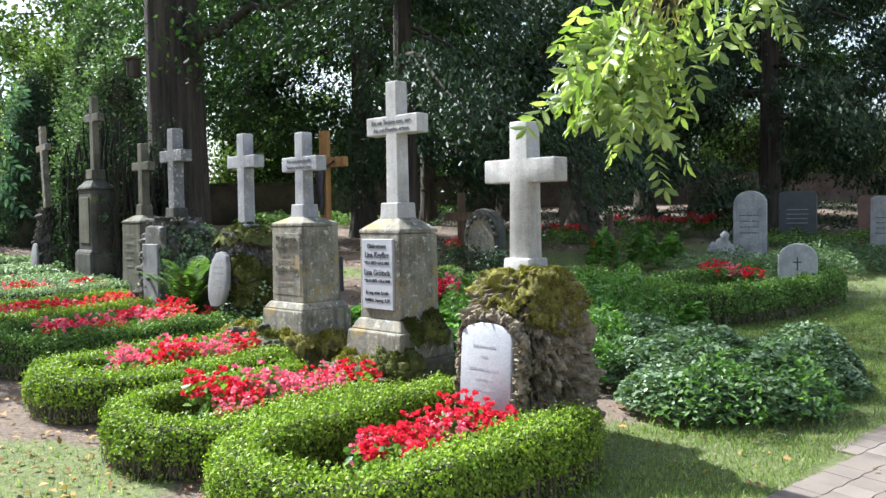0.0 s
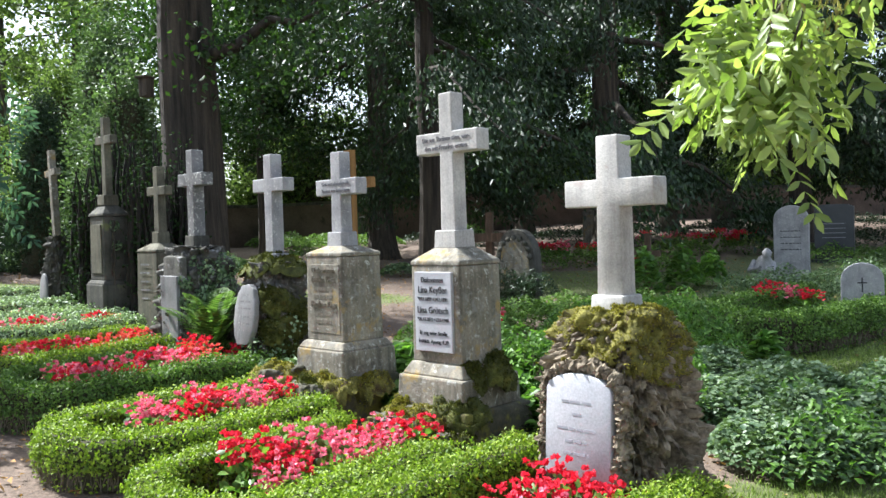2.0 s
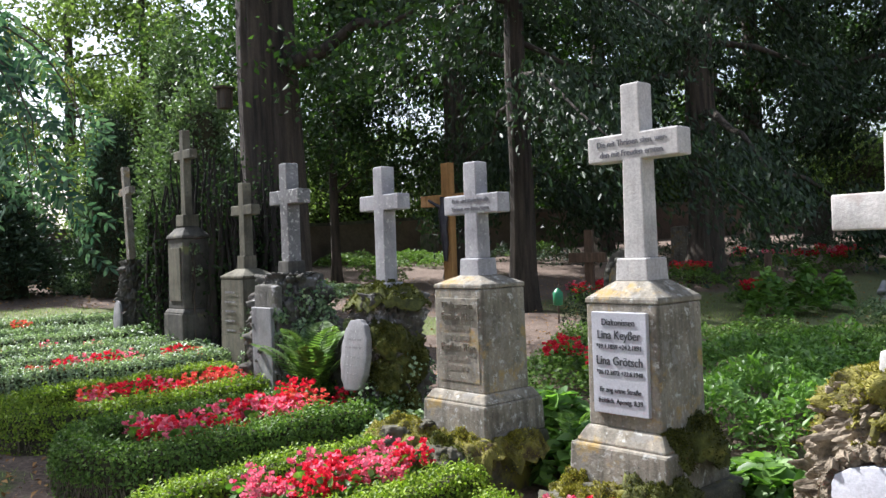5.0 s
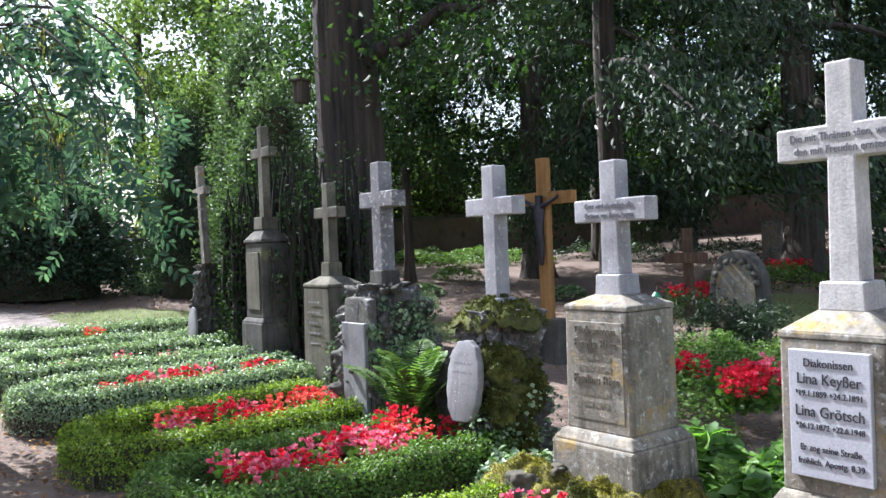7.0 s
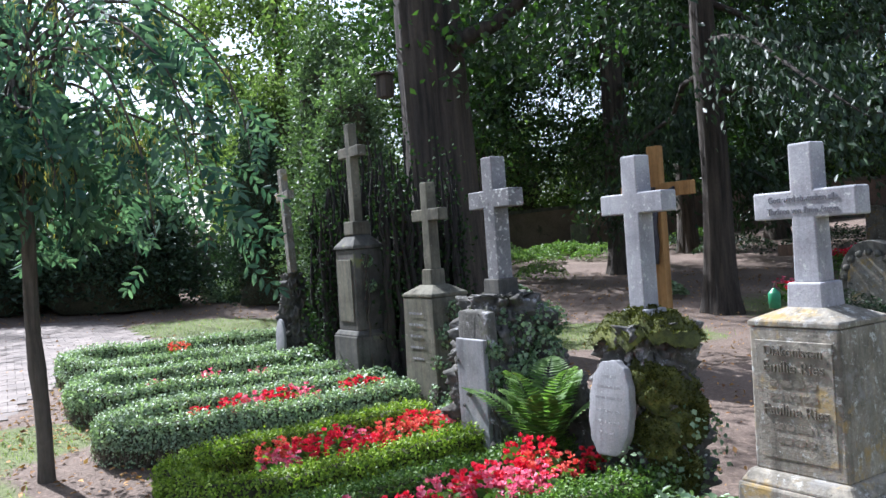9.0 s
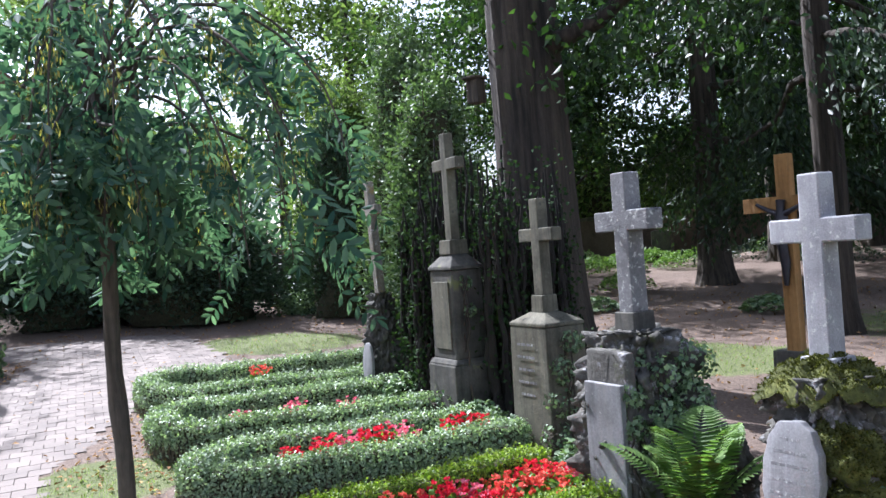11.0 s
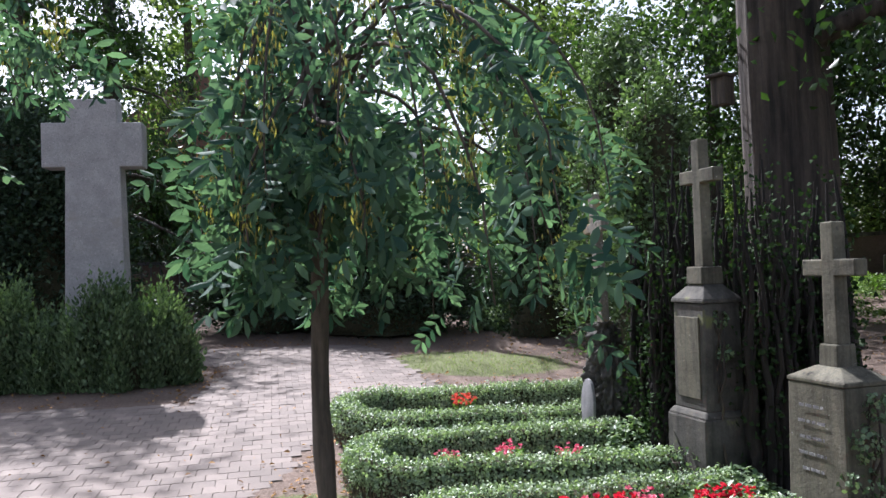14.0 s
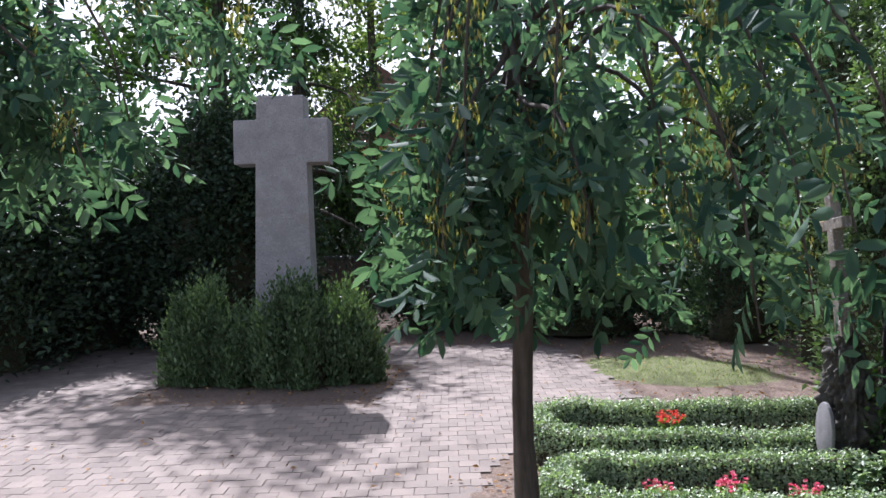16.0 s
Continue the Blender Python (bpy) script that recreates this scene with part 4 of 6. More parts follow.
# ---- trees ----
def trunk_mesh(h, r, lean=(0, 0), flare=1.6, wob=0.06, seed=0.0, seg=48, rings=26, ribs=0.06):
    bm = bmesh.new()
    last = None
    for k in range(rings + 1):
        t = k / rings
        z = h * t ** 1.5
        rr = r * (1 - 0.75 * z / h) * (1 + (flare - 1) * math.exp(-z / 0.35))
        cx = lean[0] * z + wob * noise.noise(Vector((z * 0.4, seed, 0))) * min(1, z)
        cy = lean[1] * z + wob * noise.noise(Vector((z * 0.4, seed, 9))) * min(1, z)
        ring = []
        for i in range(seg):
            a = 2 * math.pi * i / seg
            rb = rr * (1 + ribs * noise.noise(Vector((math.cos(a) * 3.5, math.sin(a) * 3.5, z * 0.35 + seed))) * 2 + 0.05 * noise.noise(Vector((math.cos(a) * 12, math.sin(a) * 12, z * 0.3 + seed))) + 0.25 * (flare - 1) * math.exp(-z / 0.3) * math.sin(5 * a + seed))
            ring.append(bm.verts.new((cx + rb * math.cos(a), cy + rb * math.sin(a), z - 0.08)))
        if last:
            for i in range(seg):
                bm.faces.new((last[i], last[(i + 1) % seg], ring[(i + 1) % seg], ring[i]))
        last = ring
    bm.faces.new(last)
    return bm


def tree(x, y, h, r, base, spread, n, leaf, m, label, bark=M_BARKD, kind="broad", limbs=16, seed=1, lean=(0, 0), flare=1.5, group="tall trees", name="tree"):
    """Tapered trunk, limbs, and a crown of many small leaves set in uneven clumps on the limbs."""
    t = thing(name, x, y, label, "tree", group, turn=0)
    r_ = np.random.default_rng(seed)
    part("trunk", trunk_mesh(h, r, lean, flare, seed=seed), bark, t)
    bm = bmesh.new()
    pos, dirs = [], []
    for k in range(limbs):
        z0 = base + (h * 0.97 - base) * (k + r_.uniform(0, 0.8)) / limbs
        f = (z0 - base) / (h - base)
        a = k * 2.4 + r_.uniform(-0.5, 0.5)
        if kind == "conifer":
            reach, drop = spread * (1 - 0.8 * f) * r_.uniform(0.75, 1.15), -0.45
        else:
            reach, drop = spread * math.sqrt(max(0.08, 1 - (2 * f - 0.75) ** 2)) * r_.uniform(0.7, 1.15), 0.22
        ca, sa = math.cos(a), math.sin(a)
        pts, rad = [], []
        for j in range(6):
            u = j / 5
            zz = z0 + reach * (drop * u * u if kind == "conifer" else drop * u) + r_.normal() * 0.05
            wob = r_.normal() * 0.06 * reach
            pts.append((lean[0] * z0 + ca * reach * u - sa * wob * u, lean[1] * z0 + sa * reach * u + ca * wob * u, zz))
            rad.append(max(0.008, r * 0.28 * (1 - f * 0.7) * (1 - 0.85 * u)))
        tube(bm, pts, rad, 6)
        m_ = int(n / limbs * (0.35 + reach / spread))
        nc = max(4, int(reach * 4))
        cu = r_.uniform(0.2, 1.05, nc)
        cen = np.array([[np.interp(q, np.linspace(0, 1, 6), [p[i] for p in pts]) for i in range(3)] for q in cu])
        cen += r_.normal(size=cen.shape) * np.array([0.22, 0.22, 0.12]) * (0.4 + reach * 0.25)
        ci = r_.integers(0, nc, m_)
        if kind == "conifer":
            p = cen[ci] + r_.normal(size=(m_, 3)) * np.array([0.24, 0.24, 0.10])
            p[:, 2] -= np.abs(r_.normal(size=m_)) * 0.32
            d = np.stack((r_.normal(size=m_) * 0.5 + ca * 0.4, r_.normal(size=m_) * 0.5 + sa * 0.4, -0.9 + r_.normal(size=m_) * 0.4), -1)
        else:
            p = cen[ci] + r_.normal(size=(m_, 3)) * np.array([0.36, 0.36, 0.26])
            d = r_.normal(size=(m_, 3)) + np.array([ca * 0.4, sa * 0.4, -0.35])
        pos.append(p)
        dirs.append(d)
    tagged(part("branch_mass", bm, bark, t), kind="stuff")
    P, D = np.concatenate(pos), np.concatenate(dirs)
    L = leaf * r_.uniform(0.7, 1.35, len(P))
    leaves("crown", P, D, L, L * (0.42 if kind == "conifer" else 0.6), m, t)
    return t


DARKC = "tall dark conifer with drooping scaly branches"
DARKB = "tall broadleaf tree with a dense dark green crown"
LITB = "sunlit bright green broadleaf tree"
tree(-4.5, 12.1, 15, 0.40, 3.0, 2.8, 26000, 0.085, M_DECID, "big old tree with ribbed red-brown bark and dark crown", M_BARK, "broad", 20, 3, flare=1.75)
tree(-1.88, 14.9, 13, 0.19, 2.4, 2.9, 32000, 0.10, M_CONIF, DARKC, M_BARK, "conifer", 24, 4, flare=1.5)
tree(1.2, 19.5, 14, 0.34, 2.1, 3.8, 38000, 0.13, M_CONIF, DARKC, M_BARKD, "conifer", 26, 5)
tree(-3.6, 20.0, 14, 0.28, 2.3, 3.6, 34000, 0.13, M_CONIF, DARKC, M_BARKD, "conifer", 24, 6)
tree(5.9, 22.6, 16, 0.26, 2.6, 3.8, 36000, 0.14, M_CONIF, DARKC, M_BARK, "conifer", 26, 7, lean=(-0.012, 0))
tree(9.6, 24.0, 15, 0.28, 1.9, 4.0, 32000, 0.15, M_CONIF, DARKC, M_BARKD, "conifer", 26, 8)
tree(3.4, 26.5, 15, 0.28, 2.4, 4.0, 28000, 0.15, M_DECID, DARKB, M_BARKD, "broad", 20, 9)
tree(-7.6, 20.6, 13, 0.16, 2.6, 3.3, 24000, 0.10, M_DECID, DARKB, M_BARKD, "broad", 20, 10)
tree(-0.6, 25.5, 15, 0.24, 2.3, 3.8, 28000, 0.14, M_DECID, DARKB, M_BARKD, "broad", 20, 11)
tree(14.0, 26.5, 15, 0.3, 2.2, 4.2, 20000, 0.16, M_CONIF, DARKC, M_BARKD, "conifer", 24, 12)
tree(8.4, 31.0, 14, 0.25, 2.6, 3.8, 16000, 0.16, M_DECID, DARKB, M_BARKD, "broad", 18, 13)
tree(-6.0, 19.2, 9, 0.10, 1.7, 2.8, 24000, 0.10, M_DECID, "slender dark tree with low spreading branches", M_BARKD, "broad", 22, 14)
tree(-2.6, 23.6, 13, 0.2, 1.8, 3.4, 24000, 0.13, M_DECID, DARKB, M_BARKD, "broad", 20, 15)
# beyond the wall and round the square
for k, (x, y, h, b, sp, mm) in enumerate(((-9.5, 31, 13, 1.6, 3.8, M_SUNLIT), (-3, 37, 14, 2.0, 4.2, M_DECID), (4.5, 41, 14, 2.4, 4.4, M_SUNLIT), (13, 43, 15, 2.4, 4.8, M_DECID), (22, 42, 15, 1.8, 5, M_SUNLIT), (-17, 27, 12, 1.4, 4.2, M_SUNLIT), (-13.2, 24.8, 9, 1.0, 2.8, M_SUNLIT), (-24, 22, 13, 1.6, 4.6, M_SUNLIT), (-29, 14, 12, 1.2, 4.8, M_DECID), (-30, 5, 14, 2.0, 5, M_SUNLIT), (20, 32, 14, 1.8, 4.6, M_CONIF))):
    tree(x, y, h, 0.22, b, sp, 8000 if -20 < x < -8 else 15000, 0.17, mm, LITB if mm is M_SUNLIT else DARKB, M_BARKD, "broad", 18, 30 + k)
tree(-14.2, 17.6, 11, 0.14, 2.2, 3.0, 4500, 0.095, M_SUNLIT, LITB, M_BARKD, "broad", 18, 51)
tree(-19.5, 16.2, 11, 0.24, 2.0, 3.0, 10000, 0.12, M_CONIF, DARKC, M_BARKD, "conifer", 24, 52)
tree(-18.6, 13.7, 10.5, 0.22, 3.4, 3.4, 9000, 0.14, M_DECID, DARKB, M_BARKD, "broad", 18, 53)
tree(-23.5, 4.4, 11, 0.22, 1.6, 3.4, 16000, 0.13, M_DECID, DARKB, M_BARKD, "broad", 18, 54)


def bush(x, y, w, d, h, n, leaf, m, label, name="bush", category="bush", group="", upright=0.0, seed=1, cone=0.0, shag=1.0):
    """A dense shrub: twigs from the ground and leaves in uneven clumps through its whole body."""
    t = thing(name, x, y, label, category, group, turn=0)
    r_ = np.random.default_rng(seed)
    bm = bmesh.new()
    for k in range(14):
        a = r_.uniform(0, 6.28)
        rr = r_.uniform(0.1, 0.36)
        tube(bm, [(0.02 * math.cos(a), 0.02 * math.sin(a), -0.05), (w * rr * 0.5 * math.cos(a), d * rr * 0.5 * math.sin(a), h * 0.4), (w * rr * math.cos(a) * (1 - cone), d * rr * math.sin(a) * (1 - cone), h * r_.uniform(0.65, 0.9))], [0.022, 0.016, 0.006], 5)
    tagged(part("branch_mass", bm, M_BARKD, t), kind="stuff")
    # Solid dark core added to block light and stand for inner shade.
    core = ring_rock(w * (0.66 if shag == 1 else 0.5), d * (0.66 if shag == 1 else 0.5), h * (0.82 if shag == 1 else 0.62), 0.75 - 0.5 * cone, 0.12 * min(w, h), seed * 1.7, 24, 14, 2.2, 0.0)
    part("shade_core", core, M_CORE, t, "solid dark core standing for the shade inside the shrub")
    nc = max(30, int(n // (110 * shag ** 2)))
    c = unit(r_.normal(size=(nc, 3)))
    c[:, 2] = np.abs(c[:, 2]) * 1.6 - 0.6
    c *= r_.uniform(0.55, 1.0, (nc, 1)) ** 0.5
    f = np.clip((c[:, 2] + 0.7) / 1.7, 0, 1)
    k = 1 - cone * f
    cen = np.stack((c[:, 0] * w / 2 * k, c[:, 1] * d / 2 * k, 0.06 * h + f * h * 0.92), -1)
    ci = r_.integers(0, nc, n)
    sg = (np.array([w, d, h]) * 0.075 + 0.03) * np.array([0.9, 0.9, shag]) / (1 + 0.25 * (shag - 1))
    p = cen[ci] + r_.normal(size=(n, 3)) * sg
    p[:, 2] = np.maximum(p[:, 2], 0.02)
    dr = np.stack((p[:, 0] / w * 2, p[:, 1] / d * 2, np.full(n, 0.3 + upright)), -1) + r_.normal(size=(n, 3)) * 0.7
    L = leaf * r_.uniform(0.7, 1.3, n)
    leaves("foliage", p, dr, L, L * 0.5, m, t, "", 0.25, dr * 0.9)
    return t


YEW = "dense dark green yew bush in the shade"
bush(-11.9, 15.9, 3.2, 2.6, 2.2, 30000, 0.09, M_YEW, YEW, group="yews", seed=1)
bush(-13.9, 15.45, 2.4, 2.4, 2.3, 24000, 0.09, M_YEW, YEW, group="yews", seed=2)
bush(-16.0, 12.2, 3.4, 2.8, 3.8, 36000, 0.10, M_YEW, "tall dark yew beside the paved square", group="yews", seed=3)
bush(-16.8, 8.4, 4.2, 3.2, 3.9, 40000, 0.10, M_YEW, "tall dark yew beside the paved square", group="yews", seed=4)
bush(-17.6, 10.4, 3.0, 2.6, 3.5, 26000, 0.10, M_YEW, "tall dark yew beside the paved square", group="yews", seed=15)
bush(-9.15, 16.45, 1.25, 1.25, 3.2, 20000, 0.06, M_YEW, "narrow dark conical evergreen", group="yews", seed=5, cone=0.7, upright=0.8)
bush(-9.9, 18.3, 2.6, 2.2, 1.5, 14000, 0.07, M_YEW, YEW, group="yews", seed=6)
bush(-10.6, 19.6, 2.6, 2.4, 4.2, 22000, 0.09, M_SUNLIT, "tall leafy shrub in sunlit bright green", group="", seed=7, cone=0.3)
bush(-7.3, 15.4, 1.6, 1.5, 4.2, 20000, 0.075, M_SHRUB, "tall grey-green shrub behind the stones", seed=8, cone=0.3)
bush(-6.3, 13.9, 1.3, 1.3, 3.4, 16000, 0.07, M_SHRUB, "tall grey-green shrub behind the stones", seed=9, cone=0.3)
bush(-9.9, 16.9, 1.5, 0.9, 0.35, 5000, 0.06, M_IVY, "low ivy patch by the wall", "ivy_patch", "ivy", seed=10)
for k, (x, y, w, d, h) in enumerate(((-12.72, 10.2, 0.95, 0.9, 0.98), (-11.72, 10.72, 1.0, 0.9, 0.95), (-11.35, 11.25, 0.85, 0.8, 0.9), (-12.2, 10.36, 0.6, 0.6, 0.62), (-11.45, 10.85, 0.7, 0.7, 0.72), (-12.75, 11.3, 0.9, 0.9, 0.9))):
    bush(x, y, w, d, h, 13000, 0.062, M_SHRUB, "shaggy grey-green evergreen shrub round the granite cross", "shrub", "shrub", "shrubs round the granite cross", 1.6, 11 + k, shag=2.6)


for k, (x, y, w, h, mm) in enumerate(((-12.5, 27.0, 5, 2.6, M_SUNLIT), (-8.2, 28.2, 4, 3.0, M_SUNLIT), (-5.0, 30.0, 4.5, 2.6, M_SUNLIT), (-1.5, 32.0, 4.5, 3.0, M_DECID), (1.8, 34.0, 4, 2.6, M_SUNLIT), (5.0, 36.0, 5, 2.8, M_SUNLIT), (9.0, 38.2, 5, 3.0, M_SUNLIT), (13.5, 41.0, 6, 3.8, M_SUNLIT), (19.0, 44.0, 6, 4.0, M_DECID), (25.0, 46.0, 7, 4.2, M_DECID), (-17.5, 22.5, 5, 3.4, M_SUNLIT), (-23.0, 19.0, 5, 3.4, M_DECID), (-25.5, 10.5, 5, 3.2, M_SUNLIT))):
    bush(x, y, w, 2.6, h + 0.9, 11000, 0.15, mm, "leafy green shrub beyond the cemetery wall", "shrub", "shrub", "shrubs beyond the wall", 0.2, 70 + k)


# ivy-clad dark stems beside the tall monument
def ivy_stem(x, y, w, h, seed):
    t = thing("ivy_column", x, y, "column of bare dark ivy stems with few glossy leaves", "ivy", "ivy columns", turn=0)
    r_ = np.random.default_rng(seed)
    bm = bmesh.new()
    pos = []
    for k in range(54):
        a, rr = r_.uniform(0, 6.28), w / 2 * r_.uniform(0.3, 1)
        hh = h * r_.uniform(0.35, 1.0)
        px, py = rr * math.cos(a), rr * math.sin(a)
        pts = [(px + 0.018 * r_.normal(), py + 0.018 * r_.normal(), z) for z in np.linspace(-0.05, hh, 9)]
        tube(bm, pts, list(np.linspace(r_.uniform(0.02, 0.045), 0.008, 9)), 6)
        q = np.array(pts)[r_.integers(2, 9, 38)]
        pos.append(q + r_.normal(size=q.shape) * np.array([0.05, 0.05, 0.11]))
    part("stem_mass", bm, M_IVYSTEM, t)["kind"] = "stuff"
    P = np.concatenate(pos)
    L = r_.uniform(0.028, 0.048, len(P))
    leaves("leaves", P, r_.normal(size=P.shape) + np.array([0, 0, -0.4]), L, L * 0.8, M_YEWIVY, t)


ivy_stem(-5.22, 10.78, 0.30, 1.75, 1)
ivy_stem(-5.02, 10.55, 0.22, 1.5, 5)
ivy_stem(-4.30, 10.32, 0.34, 1.9, 2)
ivy_stem(-4.62, 10.9, 0.5, 2.2, 3)
ivy_stem(-4.05, 10.6, 0.45, 2.0, 4)
ivy_stem(-5.1, 11.3, 0.5, 2.3, 6)


def weeping_leaves(name, anchors, downs, n_pairs, leaflet, m, parent, label=""):
    """Pinnate leaves: each hangs from an anchor along its direction, leaflets in pairs and one at the tip."""
    A, D = np.asarray(anchors), unit(np.asarray(downs))
    n = len(A)
    side = unit(np.cross(D, rng.normal(size=(n, 3))))
    size = leaflet * rng.uniform(0.75, 1.25, n)
    pos, dirs, ups, ls = [], [], [], []
    nor = np.cross(side, D)
    for j in range(n_pairs):
        at = A + D * (size * (0.35 + 0.62 * j))[:, None]
        for sg in (-1, 1):
            d = unit(side * sg + D * 0.55 + rng.normal(size=(n, 3)) * 0.12 + np.array([0, 0, -0.25]))
            pos.append(at + d * (size * 0.5)[:, None])
            dirs.append(d)
            ups.append(nor)
            ls.append(size)
    at = A + D * (size * (0.35 + 0.62 * n_pairs))[:, None]
    pos.append(at)
    dirs.append(D)
    ups.append(nor)
    ls.append(size)
    P, Dd, U, L = (np.concatenate(v) for v in (pos, dirs, ups, ls))
    return leaves(name, P, Dd, L, L * 0.37, m, parent, label, 0.15, U, True)


def weeping_ash(x, y, label, stem_h, top_h, boughs, m, leaf, seed, stem_r=0.05, lean=(0, 0), keys=True, per=26, start=3.0):
    """A grafted weeping ash: straight stem, boughs arching over and hanging down, pinnate leaves and seed bunches.
    boughs: (angle, reach, height of the arch, height of the tip)."""
    t = thing("weeping_ash", x, y, label, "tree", "weeping ash trees", turn=0)
    r_ = np.random.default_rng(seed)
    bm = bmesh.new()
    n = 15
    zs = np.linspace(-0.08, top_h, n)
    rad = [stem_r * (1.25 if z < 0.1 else 1.0 - 0.25 * z / top_h) * (1.18 if abs(z - 0.74) < 0.09 else 1) for z in zs]
    tube(bm, [(lean[0] * z + 0.012 * math.sin(z * 5), lean[1] * z, z) for z in zs], rad, 12)
    part("trunk", bm, M_STEM, t)
    anchors, downs, seeds = [], [], []
    for ang, reach, arch, tip in boughs:
        ca, sa = math.cos(radians(ang)), math.sin(radians(ang))
        z0 = stem_h + (top_h - stem_h) * r_.uniform(0.4, 1.0)
        ctrl = [(0, z0), (0.35, arch), (0.7, arch - 0.12 * (arch - tip)), (0.95, arch - 0.5 * (arch - tip)), (1.0, tip)]
        us = np.linspace(0, 1, 12)
        kx = np.array([c[0] for c in ctrl]) * reach
        kz = np.array([c[1] for c in ctrl])
        tt = np.linspace(0, 1, 5)
        px = np.interp(us, tt, kx)
        pz = np.interp(us, tt, kz)
        px = np.convolve(np.pad(px, 1, mode="edge"), [0.25, 0.5, 0.25], "valid")
        pz = np.convolve(np.pad(pz, 1, mode="edge"), [0.25, 0.5, 0.25], "valid")
        wob = np.cumsum(r_.normal(size=12)) * 0.018 * reach
        pts = [(lean[0] * z0 + ca * a - sa * b, lean[1] * z0 + sa * a + ca * b, c) for a, b, c in zip(px, wob, pz)]
        bm = bmesh.new()
        part("bough", tube(bm, pts, list(np.linspace(0.014, 0.003, 12)), 6), M_STEM, t)
        P = np.array(pts)
        for k in range(per):
            q = r_.uniform(start, 11)
            i = int(q)
            p = P[i] + (P[min(i + 1, 11)] - P[i]) * (q - i) + r_.normal(size=3) * 0.07
            anchors.append(p)
            a2 = r_.uniform(0, 6.28)
            downs.append((math.cos(a2) * 0.7 + ca * 0.3, math.sin(a2) * 0.7 + sa * 0.3, -0.75))
        for _ in range(2 if keys else 0):
            c = P[r_.integers(5, 10)]
            seeds.append(c + np.array([0, 0, -0.1]) + r_.normal(size=(40, 3)) * np.array([0.03, 0.03, 0.06]))
    weeping_leaves("crown", anchors, downs, 5, leaf, m, t)
    if seeds:
        S = np.concatenate(seeds)
        L = r_.uniform(0.03, 0.045, len(S))
        leaves("seed_keys", S, np.tile((0, 0, -1.0), (len(S), 1)) + r_.normal(size=S.shape) * 0.25, L, L * 0.25, M_SEED, t, "hanging bunches of tan seed keys")["kind"] = "stuff"
    return t


rb = random.Random(5)
bs = []
for k in range(36):
    ang = k * 137.5 % 360
    far = 0.5 + 0.5 * math.cos(radians(ang - 62))
    reach = (0.40 + 1.35 * far) * rb.uniform(0.45, 1.05)
    arch = rb.uniform(2.0, 3.1)
    bs.append((ang, reach, arch, max(1.5 - 0.3 * (reach > 1.1) + 0.2 * rb.random(), arch - rb.uniform(0.8, 1.6))))
bs += [(k * 97, rb.uniform(0.22, 0.5), rb.uniform(2.0, 2.4), rb.uniform(1.35, 1.6)) for k in range(10)]
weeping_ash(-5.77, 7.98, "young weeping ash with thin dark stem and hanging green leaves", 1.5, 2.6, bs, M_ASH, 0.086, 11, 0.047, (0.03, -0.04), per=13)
bs2 = [(150, 2.05, 2.6, 1.76), (149, 2.0, 2.6, 1.72), (151, 2.1, 2.6, 1.82), (152, 2.06, 2.7, 1.88), (148, 1.96, 2.7, 1.8), (151, 2.22, 2.3, 1.84), (150, 2.12, 2.5, 1.92), (149, 2.02, 2.8, 2.0), (142, 1.62, 2.6, 2.12)]
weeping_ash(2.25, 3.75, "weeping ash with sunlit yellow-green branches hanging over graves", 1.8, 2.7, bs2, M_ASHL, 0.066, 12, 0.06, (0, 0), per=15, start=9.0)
bs3 = [(62 + rb.uniform(-16, 16), rb.uniform(0.9, 2.1), rb.uniform(2.7, 3.4), rb.uniform(2.0, 2.5)) for k in range(24)]
bs3 += [(64, 2.5, 3.2, 2.55), (70, 2.35, 3.3, 2.5), (59, 2.6, 3.3, 2.65), (66, 2.2, 3.4, 2.5)]
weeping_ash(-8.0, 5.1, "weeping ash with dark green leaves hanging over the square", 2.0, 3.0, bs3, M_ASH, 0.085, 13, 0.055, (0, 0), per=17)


# ---- granite cross on the square ----
tg = thing("granite_cross", -12.13, 10.97, "large tapered grey granite memorial cross", "memorial cross", turn=44)
GC = [(-0.37, -0.1), (0.37, -0.1), (0.31, 2.55), (0.57, 2.55), (0.57, 3.08), (0.29, 3.08), (0.285, 3.36), (-0.285, 3.36), (-0.29, 3.08), (-0.57, 3.08), (-0.57, 2.55), (-0.31, 2.55)]
part("shaft", slab(GC, -0.16, 0.16, 0.015), M_GRANITE, tg, flat=True)

# ---- wooden crucifix ----
tw = thing("wooden_crucifix", -2.33, 11.35, "tall warm brown wooden cross with a dark metal figure", "crucifix", turn=-34)
bm = bmesh.new()
box(bm, 0, 0.02, -0.1, 0.34, 0.2, 0.52, 0.95, 0.01)
part("base_stone", bm, M_DARK, tw, flat=True)
part("cross", slab(cross_outline(0.115, 1.52, 0.72, 0.115, 1.20), -0.04, 0.04, 0.004), M_WOOD, tw, flat=True).matrix_local = pose(0, 0, 0.40, 0, 0, 0)
bm = bmesh.new()
tube(bm, [(0, -0.07, 0.92), (0.01, -0.075, 1.08), (-0.01, -0.075, 1.25), (0, -0.075, 1.42), (0, -0.08, 1.50), (0.01, -0.085, 1.57)], [0.018, 0.035, 0.04, 0.055, 0.03, 0.036], 8)
tube(bm, [(-0.22, -0.06, 1.55), (-0.12, -0.07, 1.50), (0, -0.075, 1.45), (0.12, -0.07, 1.50), (0.22, -0.06, 1.55)], [0.014, 0.018, 0.03, 0.018, 0.014], 8)
part("metal_figure", bm, M_BRONZE, tw, "small dark cast metal figure")


